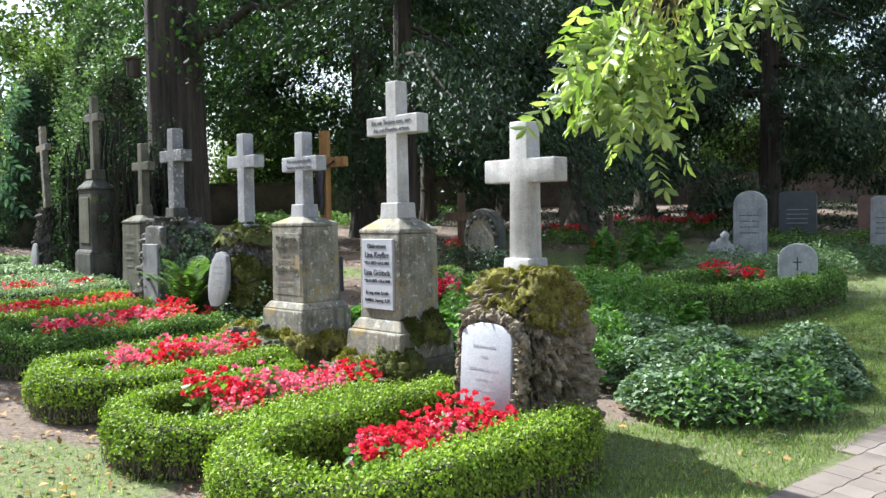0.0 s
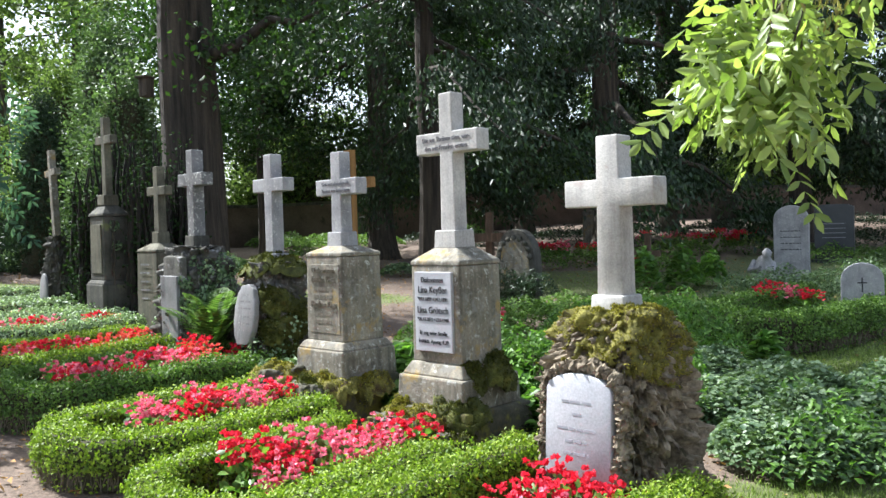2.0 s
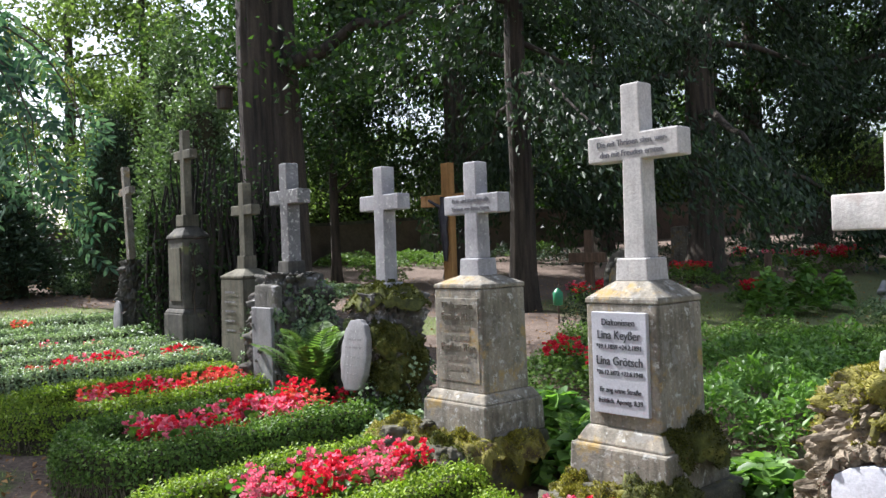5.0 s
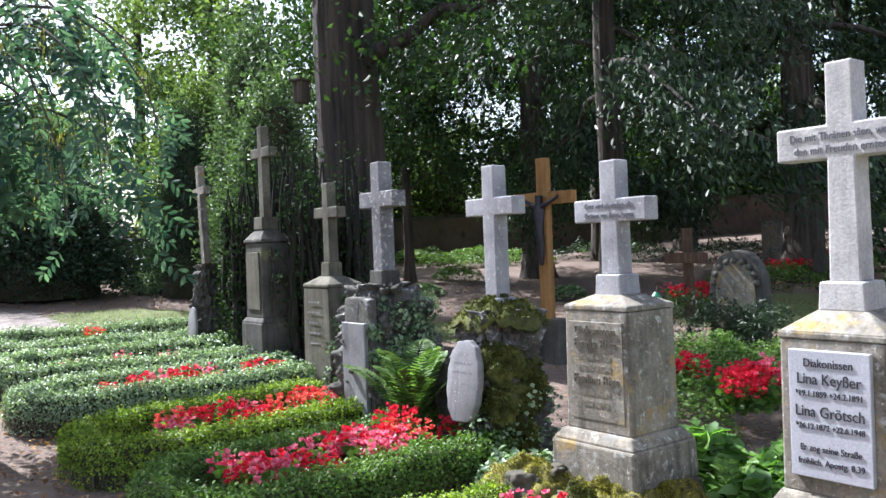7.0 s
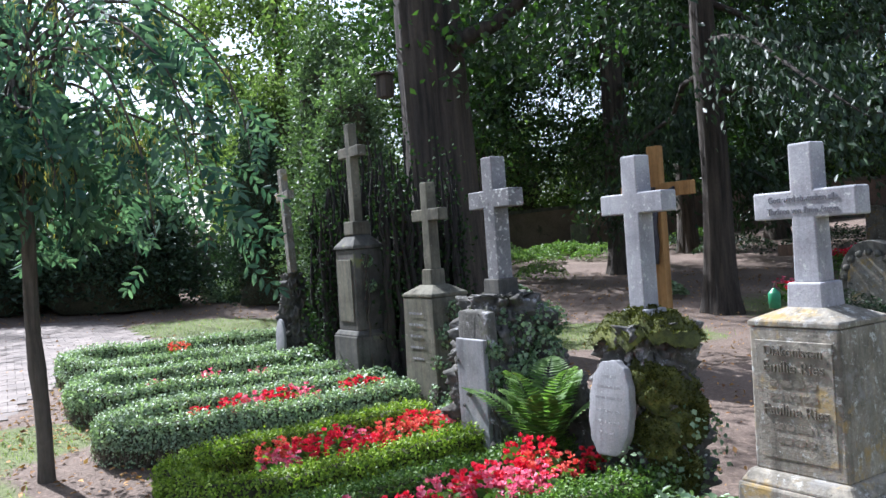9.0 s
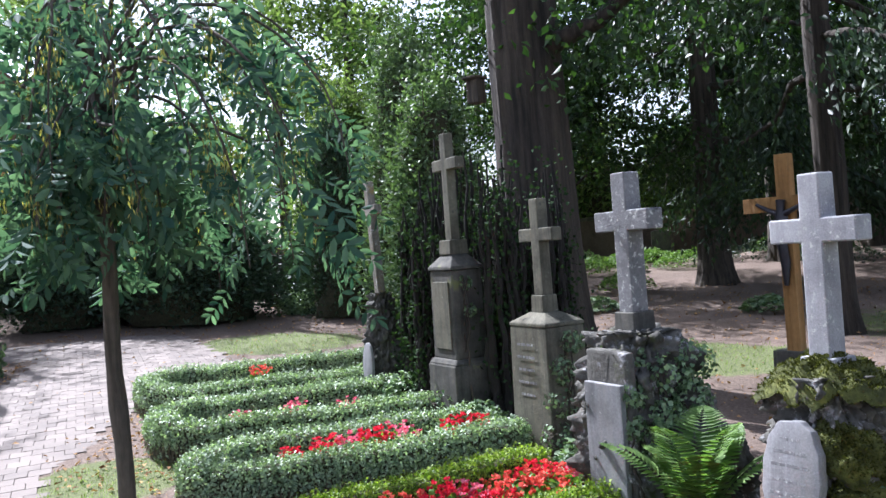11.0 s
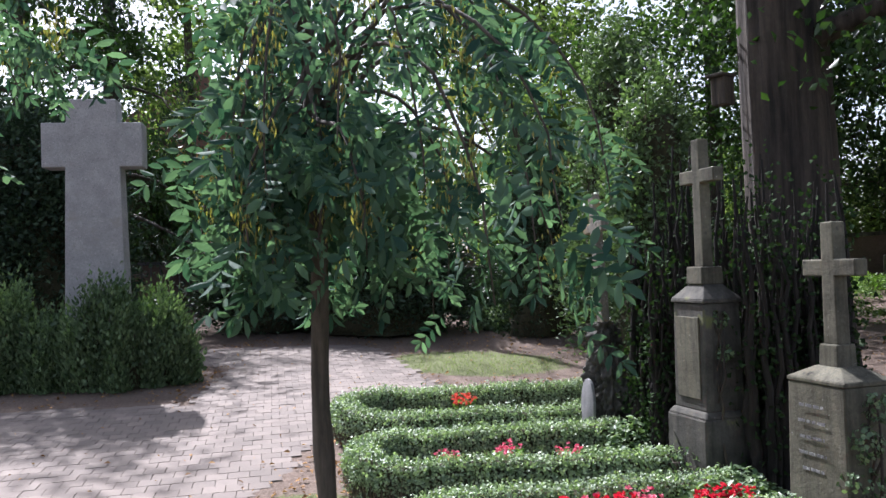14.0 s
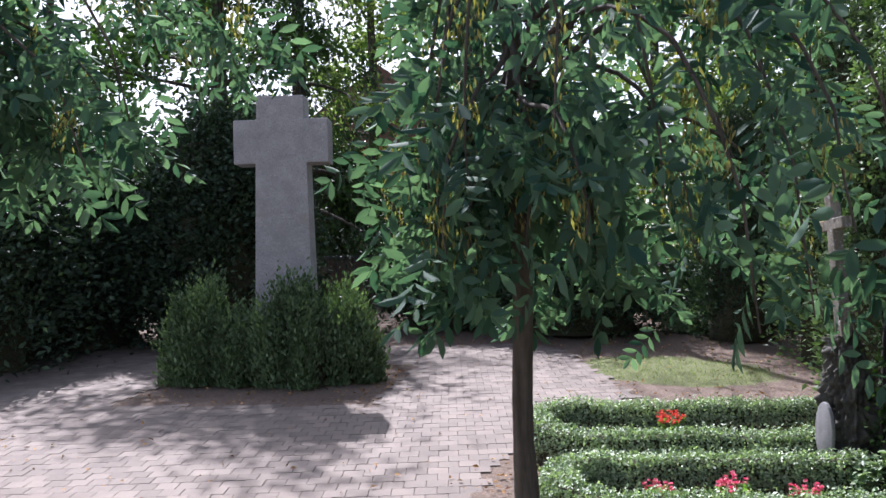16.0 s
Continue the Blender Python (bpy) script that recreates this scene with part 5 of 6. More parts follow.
# ---- bedding plants ----
def begonia_plant(m, seed):
    """One bedding begonia: fleshy leaves and clusters of small flowers."""
    r_ = np.random.default_rng(seed)
    t = new("begonia")
    tagged(t, "red-flowering bedding begonia with green leaves", "flower", "begonias in the grave beds")
    n = 70
    a, rr = r_.uniform(0, 6.28, n), 0.11 * np.sqrt(r_.uniform(0, 1, n))
    p = np.stack((rr * np.cos(a), rr * np.sin(a), r_.uniform(0.04, 0.20, n)), -1)
    L = r_.uniform(0.035, 0.06, n)
    leaves("leaves", p, np.stack((np.cos(a), np.sin(a), 0.3 + r_.normal(size=n) * 0.4), -1), L, L * 0.8, M_GREEN, t, "", 0.15, None, True)
    pos, dr, ls = [], [], []
    for k in range(17):
        a, rr = r_.uniform(0, 6.28), 0.12 * math.sqrt(r_.uniform(0, 1))
        tall = r_.uniform(0.03, 0.12) * (1 - rr * 3)
        for i in range(3):
            c = np.array([rr * math.cos(a), rr * math.sin(a), 0.15 + tall * i / 2 + r_.uniform(0, 0.03)]) + r_.normal(size=3) * 0.008
            for j in range(5):
                b = j * 1.26 + a + i
                d = np.array([math.cos(b), math.sin(b), 0.55]) + r_.normal(size=3) * 0.3
                pos.append(c + d * 0.009)
                dr.append(d)
                ls.append(r_.uniform(0.016, 0.027))
    leaves("blossom", np.array(pos), np.array(dr), np.array(ls), np.array(ls) * 0.95, m, t, "cluster of small bright petals", 0.2, None, True)
    for ob in t.children:
        tagged(ob, kind="stuff")
    return t


PLANTS = [begonia_plant(m, 60 + k) for k, m in enumerate((M_PETAL, M_PETAL, M_PINK, M_SALMON))]
used = [False] * len(PLANTS)


def plant(kind, x, y, size=1.0, h=0.0):
    m = pose(*on(x, y, h), 0, 0, random.uniform(0, 360))
    if used[kind]:
        ob = copy_thing(PLANTS[kind], m)
    else:
        ob, used[kind] = PLANTS[kind], True
        ob.matrix_world = m
    ob.scale = (size, size, size * random.uniform(0.9, 1.15))


def bed(s0, s1, d0, d1, kinds, step=0.17, h=0.10, size=1.0, slant=0.0):
    """Rows of begonias in the plan's rectangle."""
    d = d0
    while d <= d1:
        s = s0 + random.uniform(0, 0.06)
        while s <= s1:
            x, y = row(s + slant * (d - d0) + random.uniform(-0.04, 0.04), d + random.uniform(-0.04, 0.04))
            plant(random.choice(kinds), x, y, size * random.uniform(0.8, 1.12), h)
            s += step
        d += step


random.seed(4)
bed(-0.20, 0.12, 0.42, 1.22, (0, 2, 1), 0.17, 0.07)
bed(0.94, 1.22, 0.35, 1.28, (1, 2, 2, 0), 0.165, 0.06)
bed(2.06, 2.34, 0.30, 1.24, (0, 2, 2, 1), 0.165, 0.06)
bed(3.34, 3.62, 0.15, 1.15, (2, 0, 2), 0.15, 0.06)
bed(3.42, 3.62, -0.25, 0.10, (3, 0, 3), 0.16, 0.08)
bed(4.54, 4.78, -0.15, 0.95, (0, 2, 3), 0.18, 0.05, 0.95)
bed(5.84, 5.98, 0.20, 1.00, (0, 2, 0), 0.17, 0.07, 0.95, slant=0.2)
bed(5.72, 5.86, -0.35, 0.0, (0, 0), 0.2, 0.09, 0.9)
bed(7.10, 7.22, 0.1, 0.9, (0, 2), 0.36, 0.06, 0.8, slant=0.3)
bed(8.6, 8.65, 0.3, 0.5, (3, 3), 0.6, 0.12, 0.8, slant=0.3)
for x, y, n, sp in ((-0.95, 9.3, 10, 0.3), (2.45, 11.6, 4, 0.35), (0.45, 19.0, 12, 0.7), (-0.9, 14.6, 8, 0.35), (3.0, 21.5, 12, 1.1), (4.8, 22.5, 8, 0.8), (1.2, 14.8, 5, 0.25)):
    for k in range(n):
        plant(random.choice((0, 0, 2)), x + random.uniform(-sp, sp), y + random.uniform(-0.25, 0.25) * (1 + sp * 0.4), 1.15, 0.12)


# ---- fern, ivy, ground cover ----
def fern(x, y, size, n, seed, label="lush light green fern with arching fronds", h=0.1):
    t = thing("fern", x, y, label, "fern", turn=0, h=h)
    r_ = np.random.default_rng(seed)
    for k in range(n):
        a = k * 2.4 + r_.uniform(-0.3, 0.3)
        L = size * r_.uniform(0.75, 1.1)
        rise = r_.uniform(0.95, 1.6)
        u = np.linspace(0, 1, 34)
        rad = L * (0.68 - 0.28 * (rise > 1.2)) * u ** 1.35
        z = L * rise * (u - 0.42 * u ** 2.6)
        ca, sa = math.cos(a), math.sin(a)
        P = np.stack((rad * ca, rad * sa, z), -1)
        T = unit(np.gradient(P, axis=0))
        S = np.tile((-sa, ca, 0.0), (34, 1))
        w = L * 0.30 * np.sin(np.clip(u * 1.02 + 0.06, 0, 1) * math.pi) ** 0.8 * (1 - 0.35 * u)
        pos, dr, ls = [], [], []
        for sg in (-1, 1):
            d = unit(S * sg + T * 0.45 + np.array([0, 0, -0.12]))
            pos.append(P + d * w[:, None] * 0.5)
            dr.append(d)
            ls.append(w)
        ls = np.concatenate(ls)
        up = np.tile((-ca * 0.5, -sa * 0.5, 1.0), (68, 1))
        leaves("frond", np.concatenate(pos), np.concatenate(dr), ls, np.maximum(0.012, L * 0.042) * np.ones(68), M_FERN, t, "", 0.1, up * 3)
    return t


fern(-2.76, 8.22, 0.66, 14, 1, h=0.12)
fern(-1.02, 7.45, 0.3, 8, 2, "small fern between the monuments")


def cover(name, pts, h, n, leaf, m, label, category, seed=1, upright=0.4, wide=0.7, rise=1.0):
    """Low plants over blobs of ground given as (x, y, radius)."""
    r_ = np.random.default_rng(seed)
    t = thing(name, pts[0][0], pts[0][1], label, category, turn=0, kind="stuff")
    o = np.array(t.matrix_world.translation)
    w = np.array([p[2] ** 2 for p in pts])
    i = r_.choice(len(pts), n, p=w / w.sum())
    c = np.array(pts)[i]
    a, q = r_.uniform(0, 6.28, n), np.sqrt(r_.uniform(0, 1, n))
    x, y = c[:, 0] + np.cos(a) * q * c[:, 2], c[:, 1] + np.sin(a) * q * c[:, 2]
    lum = np.array([noise.noise(Vector((u * 3, v * 3, seed))) for u, v in zip(x, y)])
    top = h * (1 - 0.75 * q ** 3) * (1 + 0.5 * lum)
    z = gz(x, y) + top * r_.uniform(0.35, 1.0, n) ** 0.5
    d = r_.normal(size=(n, 3)) * np.array([1, 1, 0.4]) + np.array([0, 0, upright - 0.3])
    L = leaf * r_.uniform(0.6, 1.35, n)
    leaves("foliage", np.stack((x, y, z), -1) - o, d, L, L * wide, m, t, "", 0.2, np.tile((0, 0, 1.6), (n, 1)), leaf > 0.08 or m is M_IVY)
    return t


cover("ivy_cover", [(1.05, 6.55, 0.42), (1.45, 6.7, 0.5), (1.85, 7.25, 0.5), (1.3, 7.3, 0.55), (0.85, 7.2, 0.4), (2.1, 7.75, 0.4), (1.2, 7.9, 0.5), (0.9, 8.4, 0.45)], 0.30, 34000, 0.036, M_IVY, "thick grey-green ivy covering the earth", "ground cover", 2, 0.3, 0.85)
cover("weeds", [(1.15, 6.4, 0.4), (1.6, 6.6, 0.4), (1.35, 7.0, 0.4), (1.9, 7.2, 0.35)], 0.33, 2600, 0.05, M_GREEN, "yellow-green weeds growing through the ivy", "ground cover", 22, 0.7, 0.5)
cover("green_cover", [(0.45, 7.2, 0.4), (0.45, 8.0, 0.55), (0.2, 8.8, 0.6), (0.9, 9.2, 0.6), (0.4, 9.9, 0.7), (1.0, 10.4, 0.6), (-0.3, 8.2, 0.5)], 0.42, 15000, 0.06, M_GREEN, "mixed knee-high green plants between the graves", "ground cover", 3, 0.9, 0.4)
cover("leafy_plants", [(-0.25, 6.75, 0.32), (0.1, 6.5, 0.28), (-0.95, 7.35, 0.32), (-1.15, 7.75, 0.3), (-0.55, 7.35, 0.3), (-0.6, 7.9, 0.35)], 0.30, 3200, 0.10, M_GREEN, "broad light green leafy plants between the monuments", "plant", 4, 0.5, 0.75)
cover("leafy_plants", [(1.5, 8.7, 0.16), (1.5, 8.7, 0.12)], 0.36, 240, 0.09, M_GREEN, "light green leafy perennial beside the ivy", "plant", 14, 0.6, 0.6)
cover("leafy_plants", [(1.85, 14.6, 0.26), (1.15, 13.5, 0.25), (2.3, 15.0, 0.25)], 0.55, 900, 0.12, M_GREEN, "light green leafy perennials", "plant", 5, 0.6, 0.6)
cover("low_shrubs", [(-0.9, 10.2, 0.5), (-0.4, 10.6, 0.6), (-1.2, 9.7, 0.4), (0.1, 11.2, 0.6), (-0.9, 11.0, 0.5), (0.9, 11.6, 0.6), (-1.2, 8.9, 0.35)], 0.34, 15000, 0.04, M_BOX, "low clipped green shrubs between the graves", "ground cover", 6, 0.5, 0.6)
cover("low_shrubs", [(-0.7, 12.4, 0.4), (-0.35, 12.2, 0.4), (-1.0, 12.7, 0.3)], 0.5, 4500, 0.05, M_CONIF, "dark juniper in front of the arched stone", "ground cover", 7, 0.5, 0.35)
cover("low_shrubs", [(3.0, 13.4, 0.7), (4.2, 14.4, 0.8), (3.6, 12.6, 0.5), (5.0, 15.2, 0.8), (2.4, 13.0, 0.5), (6.0, 15.5, 0.9)], 0.42, 15000, 0.05, M_SHRUB, "low grey-green shrubs between the far graves", "ground cover", 8, 0.5, 0.5)
cover("low_shrubs", [(0.8, 18.2, 0.6), (1.8, 18.6, 0.6), (2.8, 20.6, 0.8), (4.4, 21.2, 0.8), (-0.2, 17.6, 0.5), (5.6, 19.5, 0.9), (7.2, 19.5, 1.0), (1.6, 16.0, 0.6)], 0.36, 14000, 0.06, M_BOX, "low hedges round far graves", "ground cover", 9, 0.5, 0.5)
cover("low_shrubs", [(-7.2, 24.0, 0.9), (-5.6, 24.4, 0.9), (-6.0, 22.6, 0.8), (-4.4, 23.2, 0.8), (-2.5, 25.8, 0.8), (-5.0, 19.0, 0.5)], 0.36, 12000, 0.07, M_BOX, "low dark hedges before the wall", "ground cover", 10, 0.5, 0.5)
# Extra dark plants stand in for tree shade on this far ground.
cover("low_shrubs", [(0.4, 23.2, 1.1), (2.4, 24.0, 1.2), (4.6, 25.0, 1.2), (6.8, 25.6, 1.2), (9.0, 27.0, 1.3), (-1.6, 22.6, 0.9), (7.4, 22.8, 1.0), (11.0, 24.0, 1.3), (-3.0, 24.2, 0.9)], 0.4, 16000, 0.075, M_CONIF, "low dark shrubs added to darken the ground before the wall", "ground cover", 13, 0.5, 0.5)
cover("low_shrubs", [(-5.9, 17.2, 0.6), (-5.2, 16.8, 0.5), (-2.7, 16.6, 0.35)], 0.2, 3500, 0.06, M_IVY, "patch of ivy under the trees", "ground cover", 11, 0.3, 0.8)
cover("foot_weeds", [(*row(2.7, -0.1), 0.3), (*row(4.9, -0.5), 0.25), (*row(6.0, -0.5), 0.3), (*row(7.2, -0.5), 0.25), (*row(5.9, -0.2), 0.2)], 0.30, 3600, 0.045, M_IVY, "ivy and weeds at the feet of the monuments", "ground cover", 12, 0.4, 0.7)


def climbing_ivy(x, y, blobs, n, seed, label="ivy climbing over the stone"):
    """Ivy leaves over blobs (dx, dy, z, radius) in the row's own axes."""
    t = thing("climbing_ivy", x, y, label, "ivy", turn=TURN)
    r_ = np.random.default_rng(seed)
    b = np.array(blobs)[r_.integers(0, len(blobs), n)]
    v = unit(r_.normal(size=(n, 3)))
    p = b[:, :3] + v * (b[:, 3] * r_.uniform(0.75, 1.1, n))[:, None]
    L = r_.uniform(0.018, 0.036, n)
    leaves("leaves", p, v * 0.4 + r_.normal(size=(n, 3)) + np.array([0, 0, -0.7]), L, L * 0.85, M_IVY, t, "", 0.2, v * 2)
    bm = bmesh.new()
    for k in range(9):
        a = blobs[r_.integers(0, len(blobs))]
        tube(bm, [(a[0] + 0.04 * r_.normal(), a[1] - a[3] * 0.6, z) for z in np.linspace(0, a[2] + 0.05, 7)], [0.012, 0.011, 0.01, 0.009, 0.007, 0.006, 0.004], 5)
    part("stem_mass", bm, M_BARKD, t)["kind"] = "stuff"


climbing_ivy(-3.07, 8.79, [(0.12, -0.14, 0.84, 0.09), (0.24, -0.04, 0.78, 0.11), (0.2, -0.24, 0.70, 0.07), (0.02, -0.2, 0.86, 0.07), (0.27, 0.1, 0.82, 0.11), (0.3, -0.12, 0.6, 0.08), (0.22, -0.25, 0.55, 0.06), (0.3, -0.2, 0.42, 0.07), (0.31, 0.05, 0.66, 0.09), (0.16, -0.27, 0.6, 0.05)], 2600, 1)
climbing_ivy(-3.785, 9.64, [(0.20, -0.06, 0.62, 0.08), (0.20, -0.08, 0.42, 0.10), (0.21, 0.02, 0.78, 0.07), (0.19, -0.12, 0.2, 0.1)], 700, 2)
climbing_ivy(-2.2, 8.12, [(0.2, 0.0, 0.35, 0.2), (0.1, -0.2, 0.25, 0.15)], 500, 3)
climbing_ivy(-4.66, 10.28, [(0.18, -0.02, 1.1, 0.05), (0.18, 0.0, 0.9, 0.05), (0.05, -0.2, 0.2, 0.12)], 260, 4)


# ---- other graves ----
def headstone(name, x, y, w, h, d, m, label, rounded=True, turn=-36.0, group="far headstones", text=True, lean=(0, 0), base=True, sink=0.0):
    t = thing(name, x, y, label, "gravestone", group, turn, lean=lean, h=-sink)
    if rounded:
        out = [(-w / 2, 0.0), (w / 2, 0.0)] + [(w / 2 * math.cos(a), h - w * 0.42 + w * 0.42 * math.sin(a)) for a in np.linspace(0, math.pi, 13)]
    else:
        out = [(-w / 2, 0.0), (w / 2, 0.0), (w / 2, h * 0.96), (w * 0.3, h), (-w * 0.3, h), (-w / 2, h * 0.97)]
    p = part("stone", slab(out, -d / 2, d / 2, 0.008), m, t, flat=True)
    if base:
        bm = bmesh.new()
        box(bm, 0, 0, -0.08, w * 1.2, d * 1.8, 0.14, 0.97, 0.01)
        part("plinth", bm, m, t, flat=True)
    if text:
        bars([(0, h * f, w * 0.6) for f in (0.66, 0.58, 0.5, 0.42)], p, M_INK if m is not M_BLACK else M_INKPALE, -d / 2 - 0.001, 0.018)
    return t


hs = headstone("small_headstone", 3.05, 11.05, 0.40, 0.70, 0.12, M_LICHEN, "small rounded grey headstone with an engraved cross", turn=-20, text=False)
bm = bmesh.new()
box(bm, 0, -0.061, 0.40, 0.014, 0.004, 0.15, bevel=0)
box(bm, 0, -0.061, 0.49, 0.09, 0.0042, 0.014, bevel=0)
part("engraved_cross", bm, M_INK, hs, flat=True)
headstone("arched_headstone", 3.75, 15.9, 0.52, 1.22, 0.14, M_LICHEN, "tall pale headstone with a rounded top", turn=-24)
headstone("black_headstone", 5.6, 19.5, 0.72, 1.15, 0.16, M_BLACK, "black polished granite headstone", False, turn=-24)
headstone("red_headstone", 7.4, 20.3, 0.60, 1.05, 0.16, M_RED, "reddish polished granite headstone under trees", False, turn=-24, text=False)
hw = headstone("pale_headstone", 6.35, 17.0, 0.52, 1.15, 0.12, M_LICHEN, "pale upright headstone beside a metal cross", False, turn=-50)
headstone("dark_headstone", 6.85, 16.6, 0.42, 1.05, 0.14, M_BLACK, "dark headstone with a slanted top", False, turn=-40)
headstone("far_headstone", 5.2, 27.5, 0.75, 1.1, 0.2, M_DARK, "dark rounded headstone in the shade", turn=-20, text=False)
headstone("far_headstone", -5.2, 25.0, 0.5, 0.75, 0.15, M_DARK, "dark low headstone before the wall", False, turn=-20, text=False)
headstone("far_headstone", 1.0, 22.0, 0.4, 0.9, 0.15, M_GREY, "grey headstone under the trees", False, turn=-20, text=False)
headstone("far_headstone", -11.3, 18.0, 0.7, 0.95, 0.2, M_DARK, "dark grave pillar before the wall", False, turn=20, text=False)

tgx = thing("gothic_headstone", -0.5, 12.75, "dark grey pointed-arch headstone with a carved border", "gravestone", turn=-36)
arch = [(-0.31, 0), (0.31, 0)] + [(0.31 * math.cos(a) ** 0.9 if a < math.pi / 2 - 0.01 else 0.0, 0.55 + 0.42 * math.sin(a)) for a in np.linspace(0, math.pi / 2, 8)]
arch += [(-x, z) for x, z in reversed(arch[2:-1])]
part("stone", slab(arch, -0.07, 0.08, 0.008), M_DARK, tgx, flat=True)
bm = slab([(x * 0.72, z * 0.72 + 0.16) for x, z in arch], -0.085, -0.06, 0.004)
part("carved_panel", bm, M_GREY, tgx, flat=True)
for k, a in enumerate(np.linspace(0.1, math.pi - 0.1, 9)):
    bm = bmesh.new()
    bmesh.ops.create_icosphere(bm, subdivisions=2, radius=0.035)
    rough(bm, 0.008, 30, k)
    part("carved_boss", bm, M_DARK, tgx).matrix_local = pose(0.245 * math.cos(a), -0.085, 0.60 + 0.26 * math.sin(a), 0, 0, 0)


def wooden_cross(x, y, w, h, span, turn, label, m=M_OLDWOOD):
    t = thing("wooden_cross", x, y, label, "grave cross", turn=turn)
    bm = bmesh.new()
    box(bm, 0, 0, -0.1, w, 0.05, h + 0.1, 1.0, 0.004)
    part("post", bm, m, t, flat=True)
    bm = bmesh.new()
    box(bm, 0, -0.046, h * 0.62, span, 0.04, w, 1.0, 0.004)
    part("crossbar", bm, m, t, flat=True)


wooden_cross(1.3, 14.2, 0.085, 0.85, 0.42, -30, "small weathered wooden grave cross")
wooden_cross(-0.95, 14.4, 0.13, 1.15, 0.6, -36, "dark red-brown wooden grave cross", M_OLDWOOD)

# kneeling figure and vase at the arched headstone
tf = thing("stone_figure", 3.15, 15.3, "small grey stone kneeling garden figure", "statue", turn=-30, h=0.12)
bm = bmesh.new()
tube(bm, [(0, 0, -0.12), (0, 0, 0.05), (0.02, -0.02, 0.16), (0.05, -0.05, 0.28), (0.08, -0.1, 0.36)], [0.19, 0.19, 0.15, 0.11, 0.05], 14)
tube(bm, [(0.1, -0.12, 0.32), (0.1, -0.13, 0.40), (0.1, -0.13, 0.46)], [0.05, 0.075, 0.02], 12)
tube(bm, [(-0.12, 0.02, 0.25), (-0.16, -0.12, 0.12), (0.02, -0.2, 0.16)], [0.05, 0.045, 0.035], 10)
tube(bm, [(0.14, 0.0, 0.22), (0.2, -0.12, 0.1), (0.08, -0.2, 0.16)], [0.05, 0.045, 0.035], 10)
part("figure", rough(bm, 0.01, 14, 2), M_LICHEN, tf)
tv = thing("metal_cross", 6.2, 15.9, "slim metal grave cross", "grave cross", turn=-30)
part("cross", slab(cross_outline(0.05, 1.15, 0.5, 0.045, 0.98), -0.015, 0.015, 0.003), M_GRANITE, tv, flat=True)

# green candle lantern by the second tree
tl = thing("grave_lantern", -1.35, 13.6, "small green grave lantern hanging on a stick", "lantern", turn=0)
bm = bmesh.new()
tube(bm, [(0, 0, -0.1), (0, 0, 0.4), (0.02, 0, 0.5)], [0.012, 0.012, 0.008], 8)
part("stick", bm, M_OLDWOOD, tl)
bm = bmesh.new()
tube(bm, [(0.0, -0.06, 0.22), (0, -0.06, 0.23), (0, -0.06, 0.38), (0, -0.06, 0.40), (0, -0.06, 0.44)], [0.03, 0.06, 0.065, 0.05, 0.012], 14)
part("body", bm, plain_mat("green_enamel", (0.03, 0.22, 0.10), 0.4), tl)

# gate and post by the square
tgt = thing("metal_gate", -17.8, 16.1, "dark metal gate in the wall behind the square", "gate", turn=30)
for k in range(9):
    bm = bmesh.new()
    tube(bm, [(-0.8 + 0.2 * k, 0, 0.02), (-0.8 + 0.2 * k, 0, 1.15)], [0.015, 0.015], 6)
    part("bar", bm, M_BLACK, tgt)
for z in (0.2, 1.1):
    bm = bmesh.new()
    box(bm, 0, 0, z, 1.7, 0.04, 0.05, bevel=0.004)
    part("rail", bm, M_BLACK, tgt, flat=True)
# bird box on the big tree
tbx = thing("nest_box", -4.93, 11.82, "small brown wooden nest box hung on the tree trunk", "nest box", turn=-20, h=2.62)
bm = bmesh.new()
box(bm, 0, 0, 0, 0.13, 0.13, 0.22, 1.0, 0.006)
part("body", bm, M_BARKD, tbx, flat=True)
bm = bmesh.new()
box(bm, 0, -0.02, 0.222, 0.17, 0.18, 0.022, 1.0, 0.004)
part("roof", bm, M_BARKD, tbx, flat=True)


# house far behind the square
th = thing("house", -36, 33, "distant orange rendered house with a dark tiled roof", "house", turn=40)
bm = bmesh.new()
box(bm, 0, 0, -0.5, 9.0, 7.0, 6.0, 1.0, 0.02)
part("wall", bm, plain_mat("orange_render", (0.46, 0.22, 0.11), 0.9, 0.1), th, flat=True)
bm = slab([(-5.0, 5.4), (5.0, 5.4), (0, 9.0)], -3.9, 3.9, 0.03)
part("roof", bm, plain_mat("dark_tiles", (0.12, 0.06, 0.045), 0.8, 0.2), th, flat=True)
for wx in (-2.6, 0.0, 2.6):
    bm = bmesh.new()
    box(bm, wx, -3.52, 2.6, 1.0, 0.08, 1.3, 1.0, 0.01)
    part("window", bm, M_BLACK, th, "dark window pane", flat=True)


# ---- grass, litter ----
def scatter(n, x0, x1, y0, y1, seed):
    r_ = np.random.default_rng(seed)
    return r_, r_.uniform(x0, x1, n), r_.uniform(y0, y1, n)


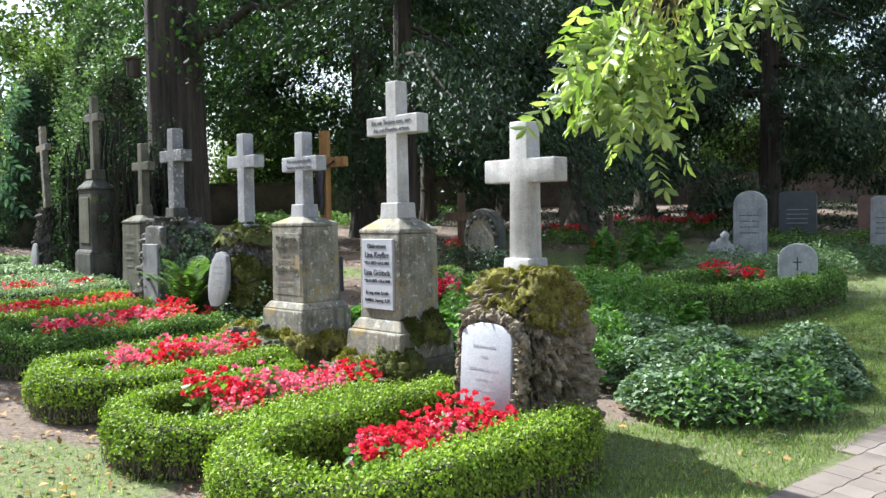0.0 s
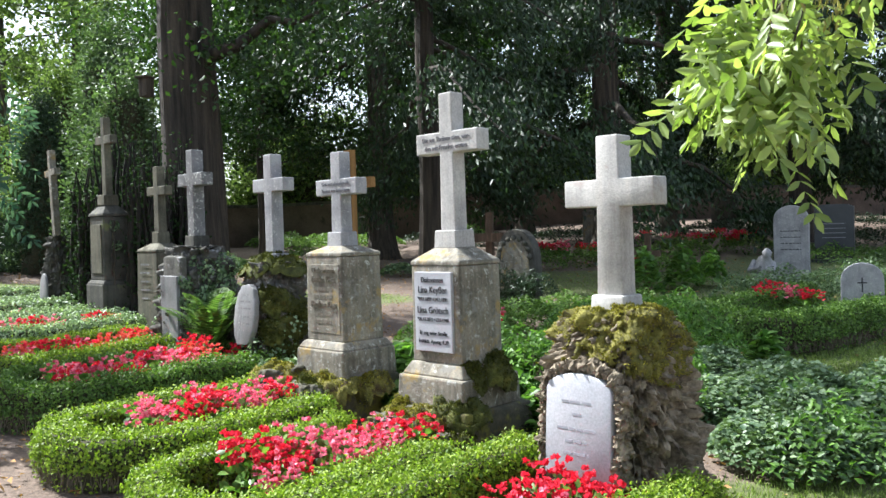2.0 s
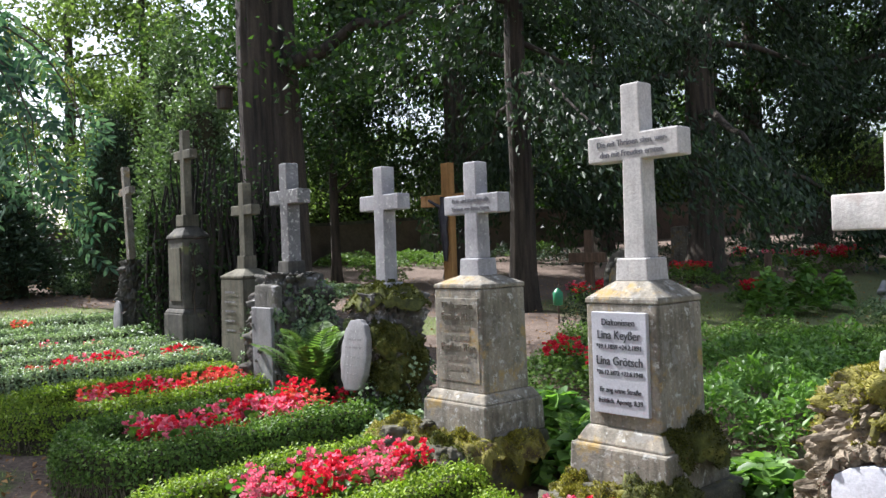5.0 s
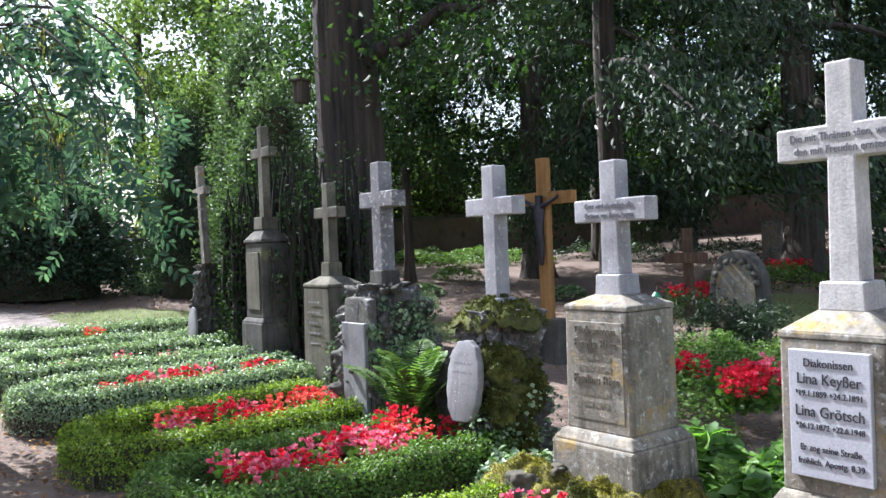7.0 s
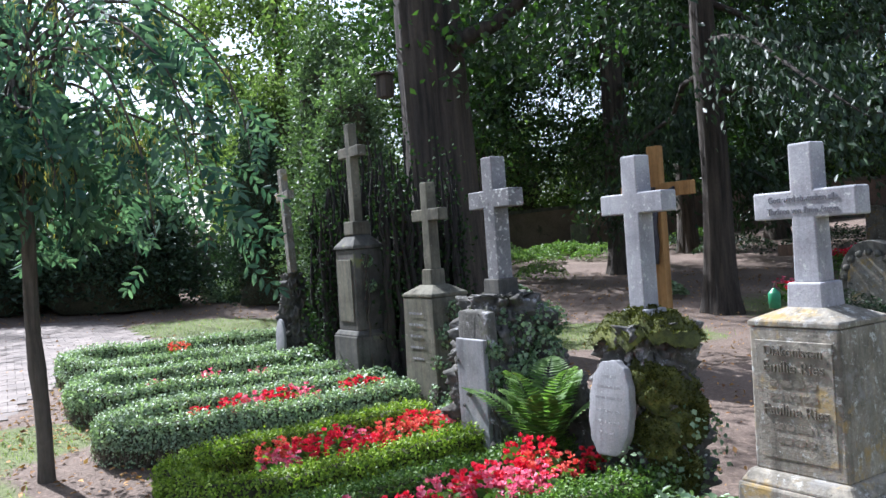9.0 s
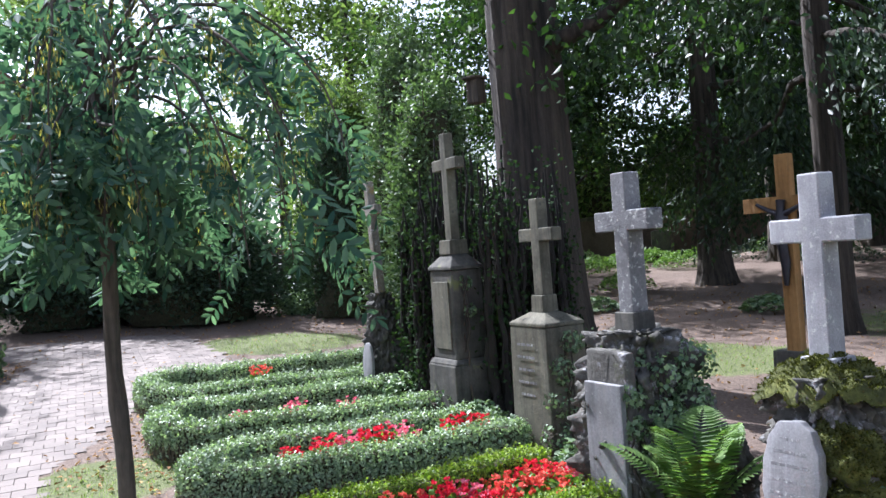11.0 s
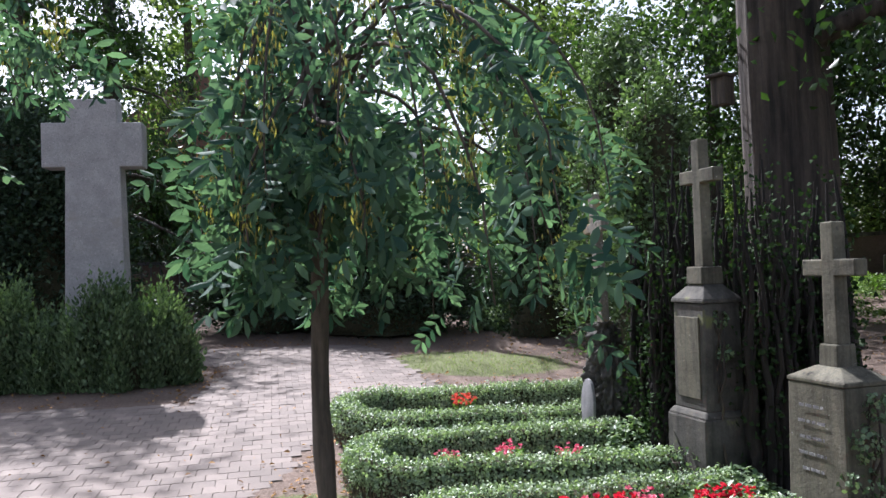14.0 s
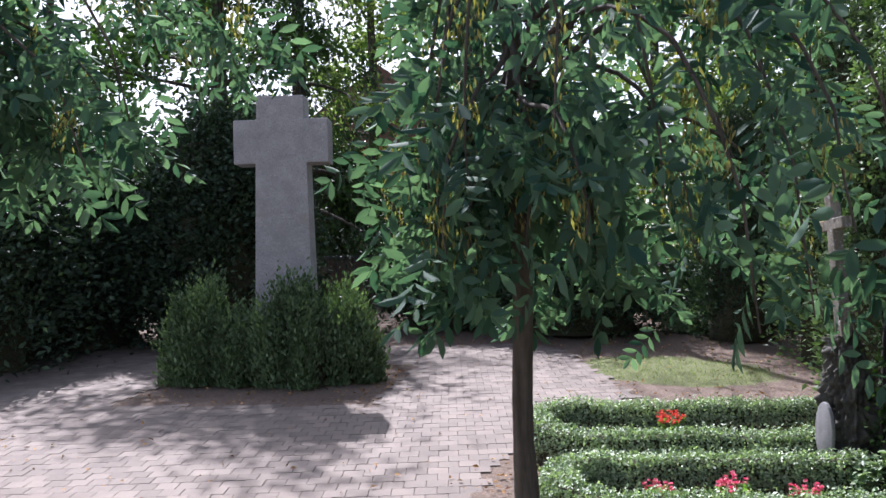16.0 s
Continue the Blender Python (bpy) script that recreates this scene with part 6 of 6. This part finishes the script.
def grass():
    r_, x, y = scatter(230000, -10.5, 7.5, 2.5, 17, 5)
    _, xn, yn = scatter(110000, 0.2, 4.6, 4.6, 11.5, 15)
    x, y = np.concatenate((x, xn)), np.concatenate((y, yn))
    keep = (r_.uniform(0, 1, len(x)) < grassy(x, y) ** 1.5 * np.clip(1.9 - y / 11, 0.3, 1)) & ~paved(x, y)
    x, y = x[keep], y[keep]
    n = len(x)
    L = r_.uniform(0.02, 0.05, n)
    d = np.stack((r_.normal(size=n) * 0.45, r_.normal(size=n) * 0.45, np.ones(n)), -1)
    ob = leaves("grass", np.stack((x, y, gz(x, y) + L * 0.4), -1), d, L, L * 0.07 + 0.0025, M_GRASS, None, "", 0.1)
    tagged(ob, "short thin green lawn grass", "grass", kind="stuff")


def litter():
    r_, x, y = scatter(70000, -13, 5, 3, 20, 6)
    s, d = to_row(x, y)
    dens = np.where(paved(x, y), 0.03, np.where((d > 1.1) & (d < 2.6), 0.65, 0.22 * (1 - grassy(x, y) * 0.6)))
    dens = dens + 0.7 * np.exp(-((s - 7.5) / 0.9) ** 2 - ((d - 1.65) / 0.25) ** 2)
    keep = r_.uniform(0, 1, len(x)) < dens
    x, y = x[keep], y[keep]
    n = len(x)
    L = r_.uniform(0.012, 0.055, n)
    dr = np.stack((r_.normal(size=n), r_.normal(size=n), r_.normal(size=n) * 0.3), -1)
    ob = leaves("fallen_leaves", np.stack((x, y, gz(x, y) + 0.022), -1), dr, L, L * 0.6, M_LITTER, None, "", 0.3, np.tile((0, 0, 1.5), (n, 1)))
    tagged(ob, "dry brown fallen leaves strewn on the ground", "leaves", kind="stuff")


grass()
litter()


# ---- paving stones ----
def paving():
    pav = tagged(new("pavement"), "reddish grey interlocking concrete paving", "pavement", kind="structure")
    LX, LY = 0.152, 0.15
    shape = [(-0.5, -0.5), (-0.25, -0.53), (0.25, -0.47), (0.5, -0.5), (0.5, 0.5), (0.25, 0.47), (-0.25, 0.53), (-0.5, 0.5)]
    slope = Vector((0.0304, -0.0421, 1)).normalized()
    top = [(u * (LX - 0.005), v * (LY - 0.005)) for u, v in shape]
    low = [(u * (LX - 0.001), v * (LY - 0.001)) for u, v in shape]
    one = np.array([(u, v, 0.007) for u, v in top] + [(u, v, 0.0) for u, v in low])
    faces = [list(range(8))] + [[i, i + 8, (i + 1) % 8 + 8, (i + 1) % 8] for i in range(8)]
    me = bpy.data.meshes.new("paving_stone")
    me.from_pydata([tuple(v) for v in one], [], [f[::-1] if len(f) == 4 else f for f in faces])
    bm = bmesh.new()
    bm.from_mesh(me)
    bmesh.ops.recalc_face_normals(bm, faces=bm.faces)
    bm.to_mesh(me)
    bm.free()
    me.materials.append(M_PAVE)
    turn = radians(46)
    c, s = math.cos(turn), math.sin(turn)
    spots = []
    for j in range(-85, 125):
        for i in range(-112, 90):
            u, v = (i + 0.5 * (j % 2)) * LX, j * LY
            x, y = -4.0 + u * c - v * s, 6.0 + u * s + v * c
            if -19 < x < 7.0 and -3.0 < y < 17 and bool(paved(np.float64(x), np.float64(y))):
                spots.append((x, y))
    near = sorted(spots, key=lambda p: min(math.dist(p, (-7.9, 9.2)), math.dist(p, (1.9, 5.6)) + 1.0))
    q = Vector((0, 0, 1)).rotation_difference(slope).to_matrix().to_4x4() @ pose(0, 0, 0, 0, 0, math.degrees(turn))
    r = random.Random(2)
    for x, y in near[:300]:
        ob = new("paving_stone", me)
        ob.parent = pav
        ob.matrix_local = Matrix.Translation(on(x, y, r.uniform(-0.002, 0.002))) @ q
    rest = near[300:]
    R = np.array(q.to_3x3())
    base = one @ R.T
    V = np.concatenate([base + np.array((x, y, float(gz(x, y)) + r.uniform(-0.002, 0.002))) for x, y in rest])
    F = [[k + 16 * b for k in (f if len(f) == 8 else f[::-1])] for b in range(len(rest)) for f in faces]
    m2 = bpy.data.meshes.new("paving_rest")
    m2.from_pydata(V.tolist(), [], F)
    ob = link_mesh("paving_stones", m2, M_PAVE, pav)
    tagged(ob, kind="stuff")


paving()
